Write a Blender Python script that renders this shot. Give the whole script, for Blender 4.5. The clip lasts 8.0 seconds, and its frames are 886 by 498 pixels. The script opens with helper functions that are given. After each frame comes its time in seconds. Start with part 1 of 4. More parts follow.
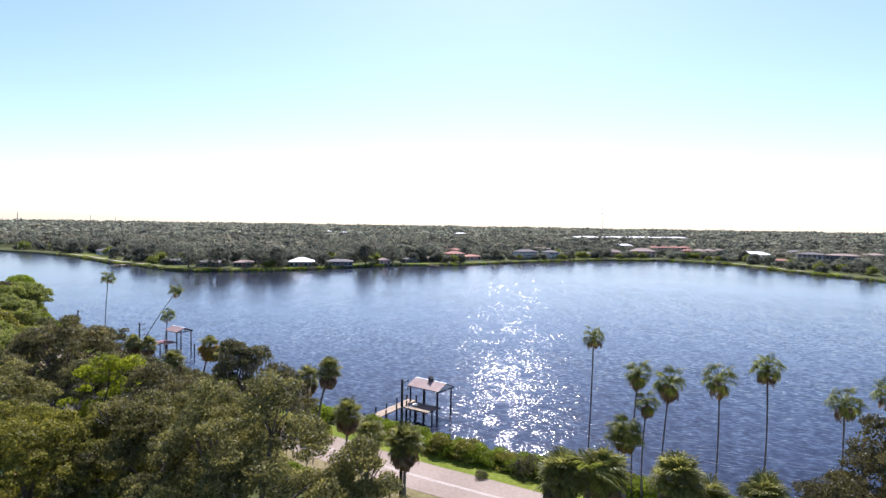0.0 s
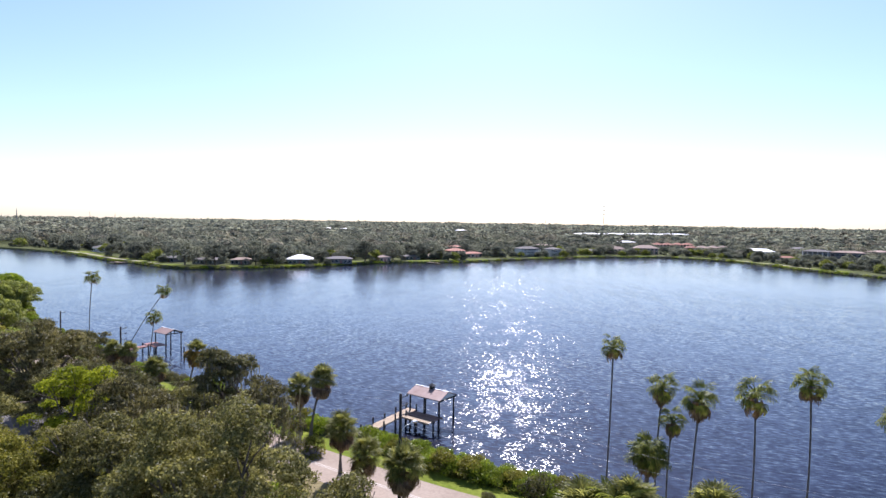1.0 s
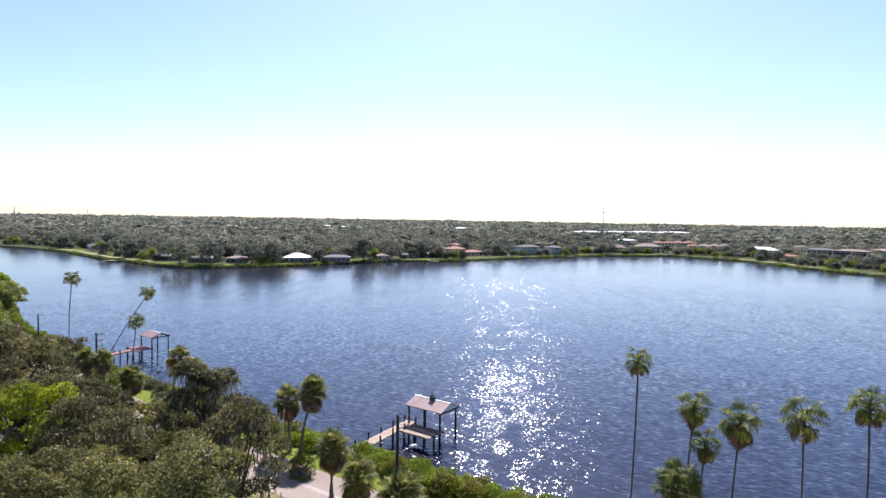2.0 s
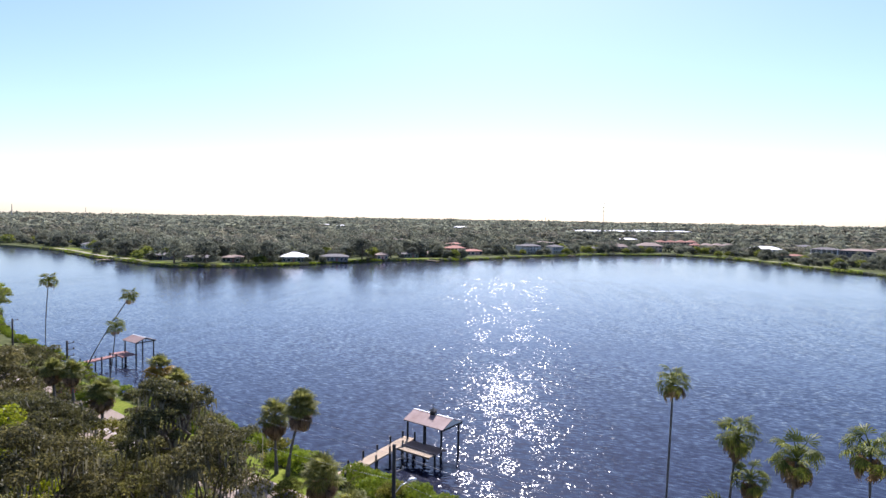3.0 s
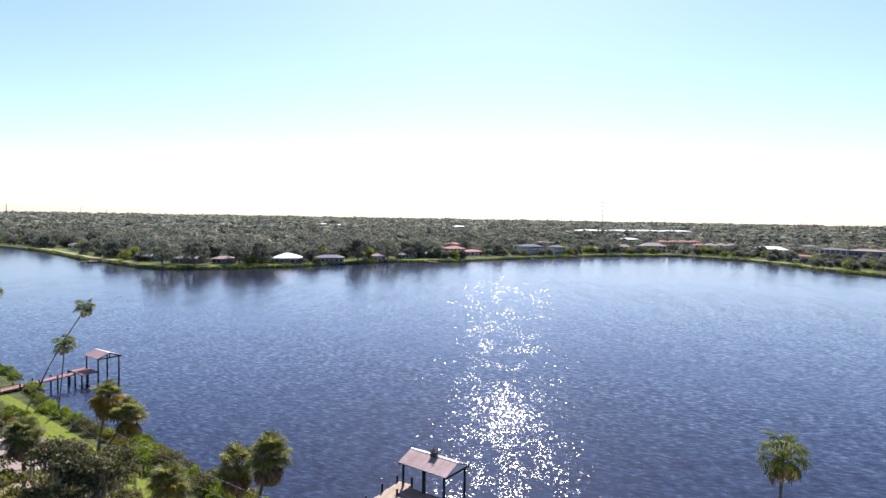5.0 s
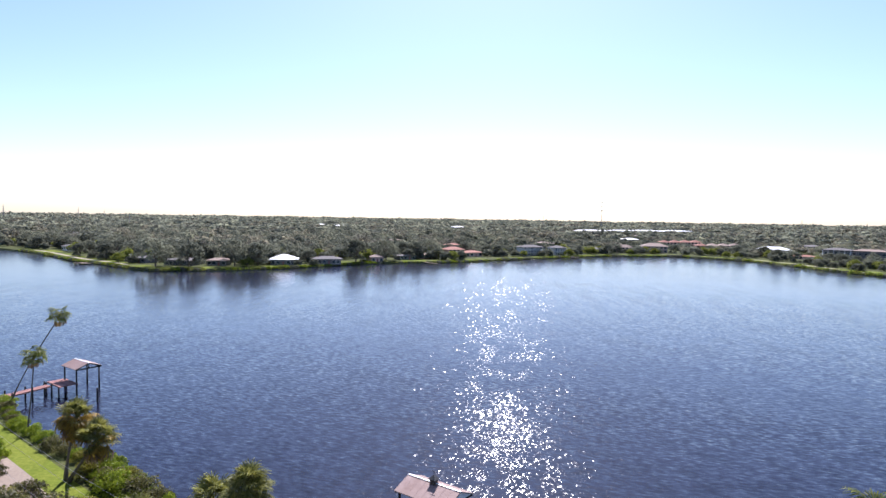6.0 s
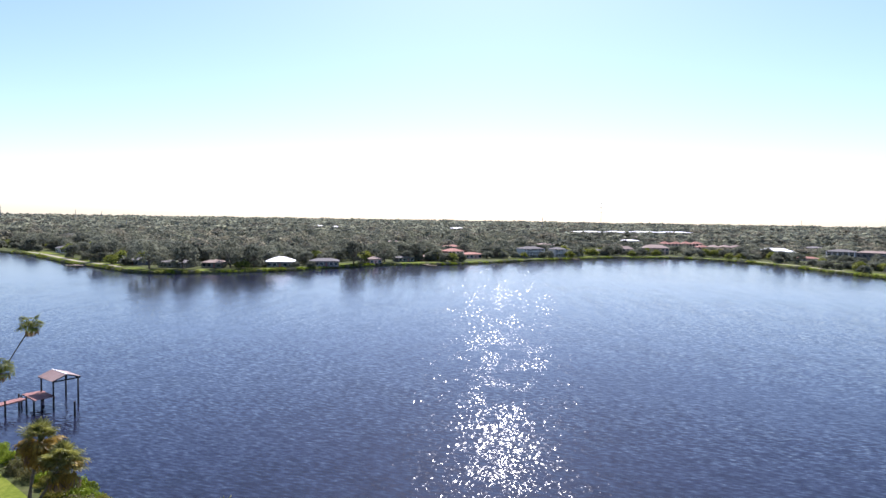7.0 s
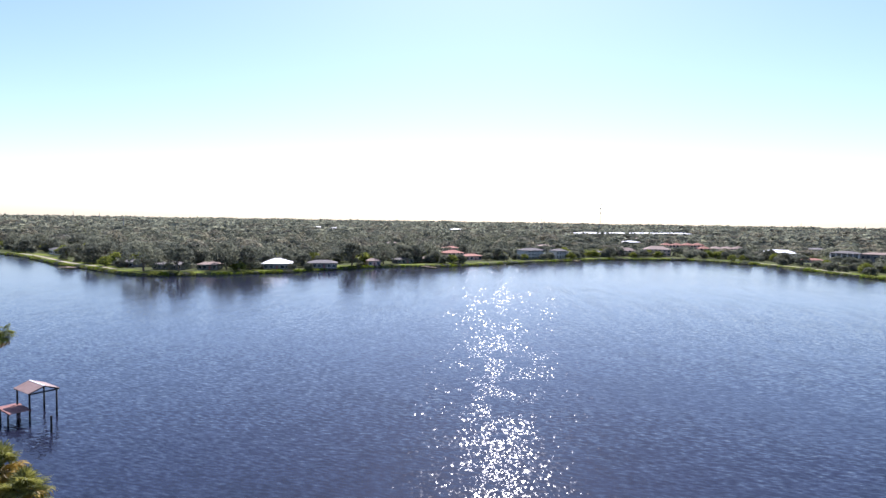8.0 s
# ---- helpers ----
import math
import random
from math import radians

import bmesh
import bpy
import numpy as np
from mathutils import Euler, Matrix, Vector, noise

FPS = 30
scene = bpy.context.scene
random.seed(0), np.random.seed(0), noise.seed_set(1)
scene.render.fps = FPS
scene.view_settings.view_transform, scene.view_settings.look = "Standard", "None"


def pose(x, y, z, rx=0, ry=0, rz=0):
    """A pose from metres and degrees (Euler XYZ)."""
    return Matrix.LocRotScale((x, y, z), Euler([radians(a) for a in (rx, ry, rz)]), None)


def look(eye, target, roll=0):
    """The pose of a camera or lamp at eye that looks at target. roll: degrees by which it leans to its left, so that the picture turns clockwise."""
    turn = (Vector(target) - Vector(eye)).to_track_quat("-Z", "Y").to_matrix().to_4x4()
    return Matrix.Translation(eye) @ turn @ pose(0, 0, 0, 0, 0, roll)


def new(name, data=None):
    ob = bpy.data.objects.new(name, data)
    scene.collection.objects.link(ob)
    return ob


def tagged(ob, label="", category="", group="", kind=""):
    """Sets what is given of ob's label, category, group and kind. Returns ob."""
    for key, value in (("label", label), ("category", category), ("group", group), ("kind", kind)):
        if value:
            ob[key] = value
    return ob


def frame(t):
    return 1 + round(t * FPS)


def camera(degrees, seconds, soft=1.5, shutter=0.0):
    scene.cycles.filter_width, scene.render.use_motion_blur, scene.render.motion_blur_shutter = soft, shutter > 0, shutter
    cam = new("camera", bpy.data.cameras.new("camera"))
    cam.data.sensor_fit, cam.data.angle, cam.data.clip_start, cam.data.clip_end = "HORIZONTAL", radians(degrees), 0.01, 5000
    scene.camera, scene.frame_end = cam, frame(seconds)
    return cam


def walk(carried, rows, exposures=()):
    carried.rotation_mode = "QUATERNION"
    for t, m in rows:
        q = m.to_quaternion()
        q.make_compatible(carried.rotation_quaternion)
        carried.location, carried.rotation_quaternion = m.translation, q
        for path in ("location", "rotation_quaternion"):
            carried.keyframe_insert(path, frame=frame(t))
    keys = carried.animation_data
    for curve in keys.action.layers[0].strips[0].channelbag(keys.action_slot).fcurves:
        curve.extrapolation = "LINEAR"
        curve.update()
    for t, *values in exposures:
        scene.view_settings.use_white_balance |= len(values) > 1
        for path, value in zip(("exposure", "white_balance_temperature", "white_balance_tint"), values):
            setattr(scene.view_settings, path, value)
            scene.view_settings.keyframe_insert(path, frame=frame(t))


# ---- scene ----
cam = camera(72.3, 8.0)
PATH = [
    (0, (0.817, -0.831, 30.786), (0.844, 1.167, 30.704), 0.9),
    (0.5, (0.738, 2.377, 30.806), (0.765, 4.375, 30.718), 0.9),
    (1, (0.645, 5.678, 30.828), (0.671, 7.675, 30.735), 0.9),
    (1.5, (0.544, 9.072, 30.828), (0.571, 11.069, 30.731), 0.9),
    (3, (0.19, 19.6, 30.753), (0.221, 21.597, 30.649), 1.0),
    (3.5, (0.108, 23.143, 30.739), (0.14, 25.14, 30.634), 0.9),
    (4, (0.021, 26.639, 30.756), (0.055, 28.636, 30.65), 0.9),
    (4.5, (-0.098, 30.052, 30.779), (-0.062, 32.049, 30.673), 1.0),
    (6, (-0.138, 39.626, 31.027), (-0.097, 41.623, 30.922), 0.9),
    (6.5, (-0.242, 42.782, 31.062), (-0.199, 44.779, 30.958), 0.9),
    (7, (-0.421, 45.913, 31.084), (-0.376, 47.91, 30.983), 0.9),
    (7.5, (-0.644, 48.97, 31.082), (-0.596, 50.967, 30.983), 0.9),
    (8, (-0.899, 51.961, 31.067), (-0.85, 53.958, 30.97), 0.9),
]
walk(cam, [(t, look(eye, target, roll)) for t, eye, target, roll in PATH], [(0, 0.62, 5850, 21), (8, 0.62, 5850, 21)])

# ---- world, sun, exposure ----
SUN_EL, SUN_AZ = radians(47.5), radians(5.8)
world = bpy.data.worlds.new("sky_world")
scene.world = world
world.use_nodes = True
wn = world.node_tree.nodes
sky = wn.new("ShaderNodeTexSky")
sky.sky_type = "NISHITA"
sky.sun_disc = False
sky.sun_elevation = SUN_EL
sky.sun_rotation = SUN_AZ
sky.altitude = 0
sky.air_density, sky.dust_density, sky.ozone_density = 1.0, 0.55, 2.6
world.node_tree.links.new(sky.outputs[0], wn["Background"].inputs[0])
wn["Background"].inputs[1].default_value = 0.112

sun_data = bpy.data.lights.new("sun", "SUN")
sun_data.energy, sun_data.angle, sun_data.color = 6.3, radians(0.53), (1.0, 0.95, 0.87)
sun = new("sun", sun_data)
sun_way = Vector((math.sin(SUN_AZ) * math.cos(SUN_EL), math.cos(SUN_AZ) * math.cos(SUN_EL), math.sin(SUN_EL)))
sun.rotation_euler = sun_way.to_track_quat("Z", "Y").to_euler()


# ---- materials ----
def material(name, build):
    m = bpy.data.materials.new(name)
    m.use_nodes = True
    t = m.node_tree
    build(t, t.nodes, t.links, t.nodes["Principled BSDF"])
    return m


def ramp(n, links, source, stops):
    r = n.new("ShaderNodeValToRGB")
    while len(r.color_ramp.elements) < len(stops):
        r.color_ramp.elements.new(0.5)
    for e, (p, c) in zip(r.color_ramp.elements, stops):
        e.position, e.color = p, (*c, 1)
    links.new(source, r.inputs[0])
    return r.outputs[0]


def noise_out(n, links, scale, detail=4.0, stretch=(1, 1, 1), rough=0.55, space="Object", turn=0.0):
    tc = n.new("ShaderNodeTexCoord")
    mp = n.new("ShaderNodeMapping")
    mp.inputs["Scale"].default_value = stretch
    mp.inputs["Rotation"].default_value = (0, 0, radians(turn))
    tex = n.new("ShaderNodeTexNoise")
    tex.inputs["Scale"].default_value = scale
    tex.inputs["Detail"].default_value = detail
    tex.inputs["Roughness"].default_value = rough
    links.new(tc.outputs[space], mp.inputs[0])
    links.new(mp.outputs[0], tex.inputs[0])
    return tex.outputs[0]


def mix(n, links, fac, a, b, mode="MIX"):
    m = n.new("ShaderNodeMix")
    m.data_type, m.blend_type = "RGBA", mode
    for sock, v in ((m.inputs[0], fac), (m.inputs[6], a), (m.inputs[7], b)):
        if isinstance(v, (int, float)):
            sock.default_value = v
        elif isinstance(v, tuple):
            sock.default_value = (*v, 1)
        else:
            links.new(v, sock)
    return m.outputs[2]


def surface(name, stops, scale, rough=0.8, metal=0.0, bump=0.2, bump_scale=None, big=0.0, big_tint=(0.5, 0.5, 0.5), stretch=(1, 1, 1), spec=0.4):
    """A two-scale noisy surface with bump."""
    def build(t, n, l, p):
        fine = noise_out(n, l, scale, 5, stretch)
        col = ramp(n, l, fine, stops)
        if big:
            wide = noise_out(n, l, big, 3)
            f = ramp(n, l, wide, [(0.38, (0, 0, 0)), (0.65, (1, 1, 1))])
            col = mix(n, l, f, col, mix(n, l, 1.0, col, big_tint, "MULTIPLY"))
        info = n.new("ShaderNodeObjectInfo")
        hs = n.new("ShaderNodeHueSaturation")
        mr = n.new("ShaderNodeMapRange")
        mr.inputs[3].default_value, mr.inputs[4].default_value = 0.88, 1.12
        l.new(info.outputs["Random"], mr.inputs[0])
        l.new(mr.outputs[0], hs.inputs["Value"])
        l.new(col, hs.inputs["Color"])
        l.new(hs.outputs[0], p.inputs["Base Color"])
        p.inputs["Roughness"].default_value = rough
        p.inputs["Metallic"].default_value = metal
        p.inputs["Specular IOR Level"].default_value = spec
        if bump:
            b = n.new("ShaderNodeBump")
            b.inputs["Strength"].default_value = bump
            b.inputs["Distance"].default_value = 0.05
            l.new(noise_out(n, l, bump_scale or scale * 2, 4, stretch), b.inputs["Height"])
            l.new(b.outputs[0], p.inputs["Normal"])
    return material(name, build)


def leaf(name, dark, mid, light, through_amount=0.35, patch=0.35, gloss=0.45, glow=(1.2, 1.16, 0.8), shine=0.1):
    """Foliage: colour varies leaf by leaf and in patches; light passes through the blades."""
    def build(t, n, l, p):
        geo = n.new("ShaderNodeNewGeometry")
        col = ramp(n, l, geo.outputs["Random Per Island"], [(0.0, dark), (0.5, mid), (1.0, light)])
        f = ramp(n, l, noise_out(n, l, patch, 3, space="Object"), [(0.35, (0.55, 0.57, 0.6)), (0.65, (1.2, 1.15, 1.0))])
        col = mix(n, l, 1.0, col, f, "MULTIPLY")
        info = n.new("ShaderNodeObjectInfo")
        hs = n.new("ShaderNodeHueSaturation")
        mr = n.new("ShaderNodeMapRange")
        mr.inputs[3].default_value, mr.inputs[4].default_value = 0.8, 1.2
        l.new(info.outputs["Random"], mr.inputs[0])
        l.new(mr.outputs[0], hs.inputs["Value"])
        l.new(col, hs.inputs["Color"])
        l.new(hs.outputs[0], p.inputs["Base Color"])
        p.inputs["Roughness"].default_value = gloss
        p.inputs["Specular IOR Level"].default_value = shine
        tr = n.new("ShaderNodeBsdfTranslucent")
        warm = mix(n, l, 1.0, hs.outputs[0], glow, "MULTIPLY")
        l.new(warm, tr.inputs[0])
        mx = n.new("ShaderNodeMixShader")
        mx.inputs[0].default_value = through_amount
        l.new(p.outputs[0], mx.inputs[1])
        l.new(tr.outputs[0], mx.inputs[2])
        l.new(mx.outputs[0], n["Material Output"].inputs[0])
    return material(name, build)


def water_build(t, n, l, p):
    """Gentle wind ripples that run in one main direction, with small steep facets among them."""
    p.inputs["Base Color"].default_value = (0.0125, 0.0145, 0.029, 1)
    p.inputs["IOR"].default_value = 1.333
    geo = n.new("ShaderNodeTexCoord")
    where = geo.outputs["Object"]

    def value(op, a, b, c=None):
        m = n.new("ShaderNodeMath")
        m.operation = op
        for k, v in enumerate((a, b, c)):
            if isinstance(v, (int, float)):
                m.inputs[k].default_value = v
            elif v is not None:
                l.new(v, m.inputs[k])
        return m.outputs[0]

    def dot(vec):
        d = n.new("ShaderNodeVectorMath")
        d.operation = "DOT_PRODUCT"
        d.inputs[1].default_value = vec
        l.new(where, d.inputs[0])
        return d.outputs["Value"]

    def ranged(source, a, b, c, d):
        r = n.new("ShaderNodeMapRange")
        for k, v in ((1, a), (2, b), (3, c), (4, d)):
            r.inputs[k].default_value = v
        l.new(source, r.inputs[0])
        return r.outputs[0]

    def field(angle, fu, fv, detail, seed):
        """Noise drawn out along the crests; angle is how far the waves' way is turned from +y."""
        c, s_ = math.cos(radians(angle)), math.sin(radians(angle))
        u, v = dot((c * fu, -s_ * fu, 0)), dot((s_ * fv, c * fv, 0))
        at = n.new("ShaderNodeCombineXYZ")
        at.inputs[2].default_value = seed * 7.3
        l.new(u, at.inputs[0])
        l.new(v, at.inputs[1])
        tex = n.new("ShaderNodeTexNoise")
        tex.inputs["Scale"].default_value = 1.0
        tex.inputs["Detail"].default_value = detail
        l.new(at.outputs[0], tex.inputs["Vector"])
        ch = n.new("ShaderNodeSeparateColor")
        l.new(tex.outputs["Color"], ch.inputs[0])
        return value("SUBTRACT", ch.outputs[0], 0.5), value("SUBTRACT", ch.outputs[1], 0.5)

    def leaning(against, side, way):
        """A unit normal that leans against the waves' way and a little to one side."""
        c, s_ = math.cos(radians(way)), math.sin(radians(way))
        lean = n.new("ShaderNodeCombineXYZ")
        lean.inputs[2].default_value = 1.0
        l.new(value("MULTIPLY_ADD", side, c, value("MULTIPLY", against, -s_)), lean.inputs[0])
        l.new(value("MULTIPLY_ADD", side, -s_, value("MULTIPLY", against, -c)), lean.inputs[1])
        unit = n.new("ShaderNodeVectorMath")
        unit.operation = "NORMALIZE"
        l.new(lean.outputs[0], unit.inputs[0])
        return unit.outputs[0]

    north = dot((0, 1, 0))
    # calm lanes, and sheltered water under the wooded western bank
    lane = ranged(field(24, 0.004, 0.016, 3.0, 3)[0], -0.1, 0.16, 1.05, 0.6)
    bank = ranged(dot((-0.527, 0.85, 0)), 346.0, 374.0, 0.0, 1.0)
    west = ranged(dot((1, 0, 0)), -90.0, 0.0, 1.0, 0.1)
    shelter = ranged(value("MULTIPLY", bank, west), 0.0, 1.0, 1.0, 0.1)
    wind = value("MULTIPLY", lane, shelter)
    # gentle ripples, dying away towards the far side
    along, aside = 0.0, 0.0
    for k, (angle, fu, fv, detail, share) in enumerate(RIPPLES):
        a, b = field(angle, fu, fv, detail, k + 1)
        along = value("MULTIPLY_ADD", a, share, along)
        aside = value("MULTIPLY_ADD", b, share * 0.5, aside)
    ease = value("MULTIPLY", wind, ranged(north, 80.0, 290.0, 1.0, 0.3))
    l.new(leaning(value("MULTIPLY", along, ease), value("MULTIPLY", aside, ease), WAY), p.inputs["Normal"])
    p.inputs["Roughness"].default_value = 0.13
    # the small steep facets among them, in longer groups where the waves have run further
    steep, side, amount = 0.0, 0.0, 0.0
    for k, (fu, fv, rise, fall, share) in enumerate(CRESTS):
        a, b = field(6, fu, fv, 1.0, 11 + k)
        here = value("MULTIPLY", ranged(north, rise[0], rise[1], 0.0, 1.0), ranged(north, fall[0], fall[1], 1.0, 0.0))
        steep = value("MULTIPLY_ADD", a, here, steep)
        side = value("MULTIPLY_ADD", b, here, side)
        group = ranged(field(3, fu * 0.16, fv * 0.2, 2.0, 17 + k)[0], -0.07, 0.16, 0.0, 1.0)
        amount = value("MULTIPLY_ADD", group, value("MULTIPLY", here, share), amount)
    facet = n.new("ShaderNodeBsdfGlossy")
    facet.inputs["Color"].default_value = (0.045, 0.045, 0.045, 1)
    facet.inputs["Roughness"].default_value = 0.12
    l.new(leaning(value("MULTIPLY_ADD", steep, STEEP, TILT), value("MULTIPLY", side, SIDE), WAY), facet.inputs["Normal"])
    blend = n.new("ShaderNodeMixShader")
    l.new(value("MULTIPLY", amount, wind), blend.inputs[0])
    l.new(p.outputs[0], blend.inputs[1])
    l.new(facet.outputs[0], blend.inputs[2])
    l.new(blend.outputs[0], n["Material Output"].inputs[0])


WAY = 10.3
# ripples: way, fineness across and along, detail, steepness; crests: fineness across and along, the stretch of the lake, and their share of the surface there
RIPPLES = ((20, 0.95, 2.5, 0.0, 0.3), (28, 2.6, 5.2, 1.0, 0.2))
CRESTS = ((2.2, 1.2, (0.0, 1.0), (110.0, 150.0), 0.24), (1.6, 0.6, (110.0, 150.0), (190.0, 240.0), 0.12), (1.3, 0.26, (190.0, 240.0), (330.0, 380.0), 0.085), (1.1, 0.13, (330.0, 380.0), (800.0, 900.0), 0.045))
TILT, STEEP, SIDE = 0.255, 0.95, 0.47
WATER = material("lake_water", water_build)
GROUND = surface("leaf_litter_ground", [(0.3, (0.045, 0.05, 0.02)), (0.55, (0.08, 0.09, 0.035)), (0.75, (0.15, 0.13, 0.07))], 0.6, 0.95, 0, 0.4, 3, 0.03, (0.7, 0.75, 0.6), spec=0.05)
LAWN = surface("lawn_grass", [(0.3, (0.1, 0.122, 0.016)), (0.6, (0.15, 0.172, 0.025)), (0.8, (0.22, 0.215, 0.05))], 2.2, 0.9, 0, 0.5, 14, 0.15, (0.75, 0.85, 0.7), spec=0.05)
ASPHALT = surface("pale_road", [(0.3, (0.29, 0.228, 0.178)), (0.7, (0.37, 0.298, 0.238))], 3.0, 0.9, 0, 0.15, 40, 0.12, (0.85, 0.84, 0.83), spec=0.2)
DRY = surface("dry_grass", [(0.3, (0.13, 0.105, 0.055)), (0.7, (0.24, 0.2, 0.11))], 2.0, 0.95, 0, 0.4, 10, 0.2, (0.75, 0.8, 0.65), spec=0.05)
SAND = surface("sand_path", [(0.3, (0.26, 0.225, 0.16)), (0.7, (0.36, 0.315, 0.24))], 1.5, 0.95, 0, 0.2, 8, spec=0.1)
LINE = surface("road_line_paint", [(0.3, (0.4, 0.35, 0.3)), (0.7, (0.5, 0.45, 0.4))], 4.0, 0.7, 0, 0)
BARK = surface("bark", [(0.3, (0.06, 0.05, 0.04)), (0.7, (0.16, 0.13, 0.1))], 6, 0.95, 0, 0.8, 9, stretch=(1, 1, 0.3))
PALM_BARK = surface("palm_bark", [(0.3, (0.075, 0.068, 0.062)), (0.7, (0.17, 0.155, 0.14))], 5, 0.95, 0, 0.6, 8, stretch=(0.6, 0.6, 2.5))
OAK_LEAF = leaf("oak_leaves", (0.085, 0.088, 0.032), (0.165, 0.16, 0.062), (0.33, 0.315, 0.16), 0.5)
BROWN_LEAF = leaf("brown_oak_leaves", (0.062, 0.06, 0.03), (0.115, 0.108, 0.054), (0.25, 0.23, 0.13), 0.46)
DARK_LEAF = leaf("dark_oak_leaves", (0.06, 0.062, 0.03), (0.105, 0.106, 0.05), (0.22, 0.212, 0.12), 0.46)
BRIGHT_LEAF = leaf("bright_leaves", (0.16, 0.2, 0.012), (0.26, 0.31, 0.018), (0.38, 0.41, 0.04), 0.55)
YELLOW_LEAF = leaf("yellow_green_leaves", (0.1, 0.105, 0.02), (0.19, 0.19, 0.036), (0.34, 0.32, 0.09), 0.48)
HEDGE_LEAF = leaf("mangrove_leaves", (0.11, 0.165, 0.016), (0.19, 0.26, 0.026), (0.3, 0.36, 0.046), 0.45)
PINE_LEAF = leaf("wispy_leaves", (0.075, 0.071, 0.034), (0.12, 0.112, 0.052), (0.19, 0.17, 0.085), 0.35)
PALM_LEAF = leaf("palm_fronds", (0.085, 0.115, 0.026), (0.165, 0.2, 0.042), (0.31, 0.32, 0.085), 0.52)
SABAL_LEAF = leaf("sabal_fronds", (0.16, 0.172, 0.052), (0.24, 0.25, 0.08), (0.38, 0.38, 0.15), 0.52)
DEAD_LEAF = leaf("dead_fronds", (0.14, 0.09, 0.06), (0.23, 0.155, 0.105), (0.38, 0.275, 0.19), 0.4)
GOLD_LEAF = leaf("yellowing_fronds", (0.24, 0.16, 0.03), (0.36, 0.24, 0.045), (0.45, 0.33, 0.075), 0.45)
MOSS = leaf("hanging_moss", (0.13, 0.125, 0.1), (0.19, 0.18, 0.145), (0.27, 0.255, 0.21), 0.3)
# far foliage: greyed and lightened, so distance haze is painted into the leaf colour
FAR_LEAF_HAZED = leaf("far_leaves_hazed", (0.148, 0.154, 0.124), (0.2, 0.208, 0.168), (0.258, 0.268, 0.216), 0.54, 0.075, glow=(1.1, 1.12, 1.05), shine=0.0)
FAR_DARK_HAZED = leaf("far_dark_leaves_hazed", (0.104, 0.11, 0.092), (0.15, 0.158, 0.132), (0.2, 0.21, 0.176), 0.54, 0.075, glow=(1.1, 1.12, 1.05), shine=0.0)
FAR_WARM_HAZED = leaf("far_warm_leaves_hazed", (0.166, 0.156, 0.126), (0.222, 0.21, 0.172), (0.28, 0.268, 0.222), 0.54, 0.075, glow=(1.1, 1.12, 1.05), shine=0.0)
SOFT_LEAF = leaf("soft_green_leaves", (0.13, 0.16, 0.04), (0.2, 0.235, 0.06), (0.31, 0.33, 0.11), 0.48)
WOOD_GREY = surface("weathered_planks", [(0.3, (0.3, 0.225, 0.15)), (0.7, (0.43, 0.335, 0.235))], 2.5, 0.9, 0, 0.3, 12, 0.5, (0.8, 0.78, 0.75))
WOOD_BROWN = surface("brown_stained_planks", [(0.3, (0.2, 0.12, 0.085)), (0.7, (0.29, 0.18, 0.13))], 2.5, 0.9, 0, 0.3, 12, 0.5, (0.8, 0.78, 0.75))
WOOD_RED = surface("red_stained_planks", [(0.3, (0.22, 0.1, 0.085)), (0.7, (0.33, 0.165, 0.14))], 2.5, 0.85, 0, 0.3, 12, 0.5, (0.8, 0.78, 0.75))
PILE = surface("dark_pile_wood", [(0.3, (0.02, 0.018, 0.018)), (0.7, (0.055, 0.048, 0.042))], 3, 0.9, 0, 0.5, 8, stretch=(1, 1, 0.3))
ROOF_METAL = surface("aged_roof_metal", [(0.3, (0.26, 0.175, 0.15)), (0.7, (0.35, 0.255, 0.225))], 1.2, 0.55, 0.0, 0.1, 6, 0.4, (0.8, 0.74, 0.7), spec=0.25)
DARK_METAL = surface("dark_metal", [(0.3, (0.03, 0.03, 0.03)), (0.7, (0.07, 0.07, 0.07))], 4, 0.6, 0.3, 0.1)
LAMP_METAL = surface("lamp_metal", [(0.3, (0.5, 0.5, 0.5)), (0.7, (0.62, 0.62, 0.62))], 4, 0.4, 0.7, 0.0)
CABLE = surface("cable", [(0.3, (0.2, 0.19, 0.19)), (0.7, (0.26, 0.25, 0.25))], 4, 0.4, 0.2, 0.0)
STUCCO = surface("white_stucco", [(0.3, (0.62, 0.6, 0.56)), (0.7, (0.74, 0.72, 0.68))], 0.8, 0.9, 0, 0.1)
STUCCO_PINK = surface("pink_stucco", [(0.3, (0.5, 0.33, 0.28)), (0.7, (0.58, 0.42, 0.36))], 0.8, 0.9, 0, 0.1)
VILLA = surface("villa_stucco", [(0.3, (0.42, 0.41, 0.4)), (0.7, (0.54, 0.53, 0.51))], 0.8, 0.9, 0, 0.1)
STUCCO_GREY = surface("grey_stucco", [(0.3, (0.13, 0.125, 0.125)), (0.7, (0.2, 0.19, 0.19))], 0.8, 0.9, 0, 0.1)
ROOF_WHITE = surface("white_roof", [(0.3, (0.74, 0.74, 0.74)), (0.7, (0.84, 0.84, 0.83))], 0.6, 0.5, 0, 0.1)
ROOF_GREY = surface("grey_shingles", [(0.3, (0.13, 0.12, 0.115)), (0.7, (0.2, 0.185, 0.175))], 1.2, 0.9, 0, 0.2, spec=0.12)
ROOF_RED = surface("red_tiles", [(0.3, (0.28, 0.13, 0.095)), (0.7, (0.38, 0.195, 0.145))], 1.2, 0.85, 0, 0.3, spec=0.12)
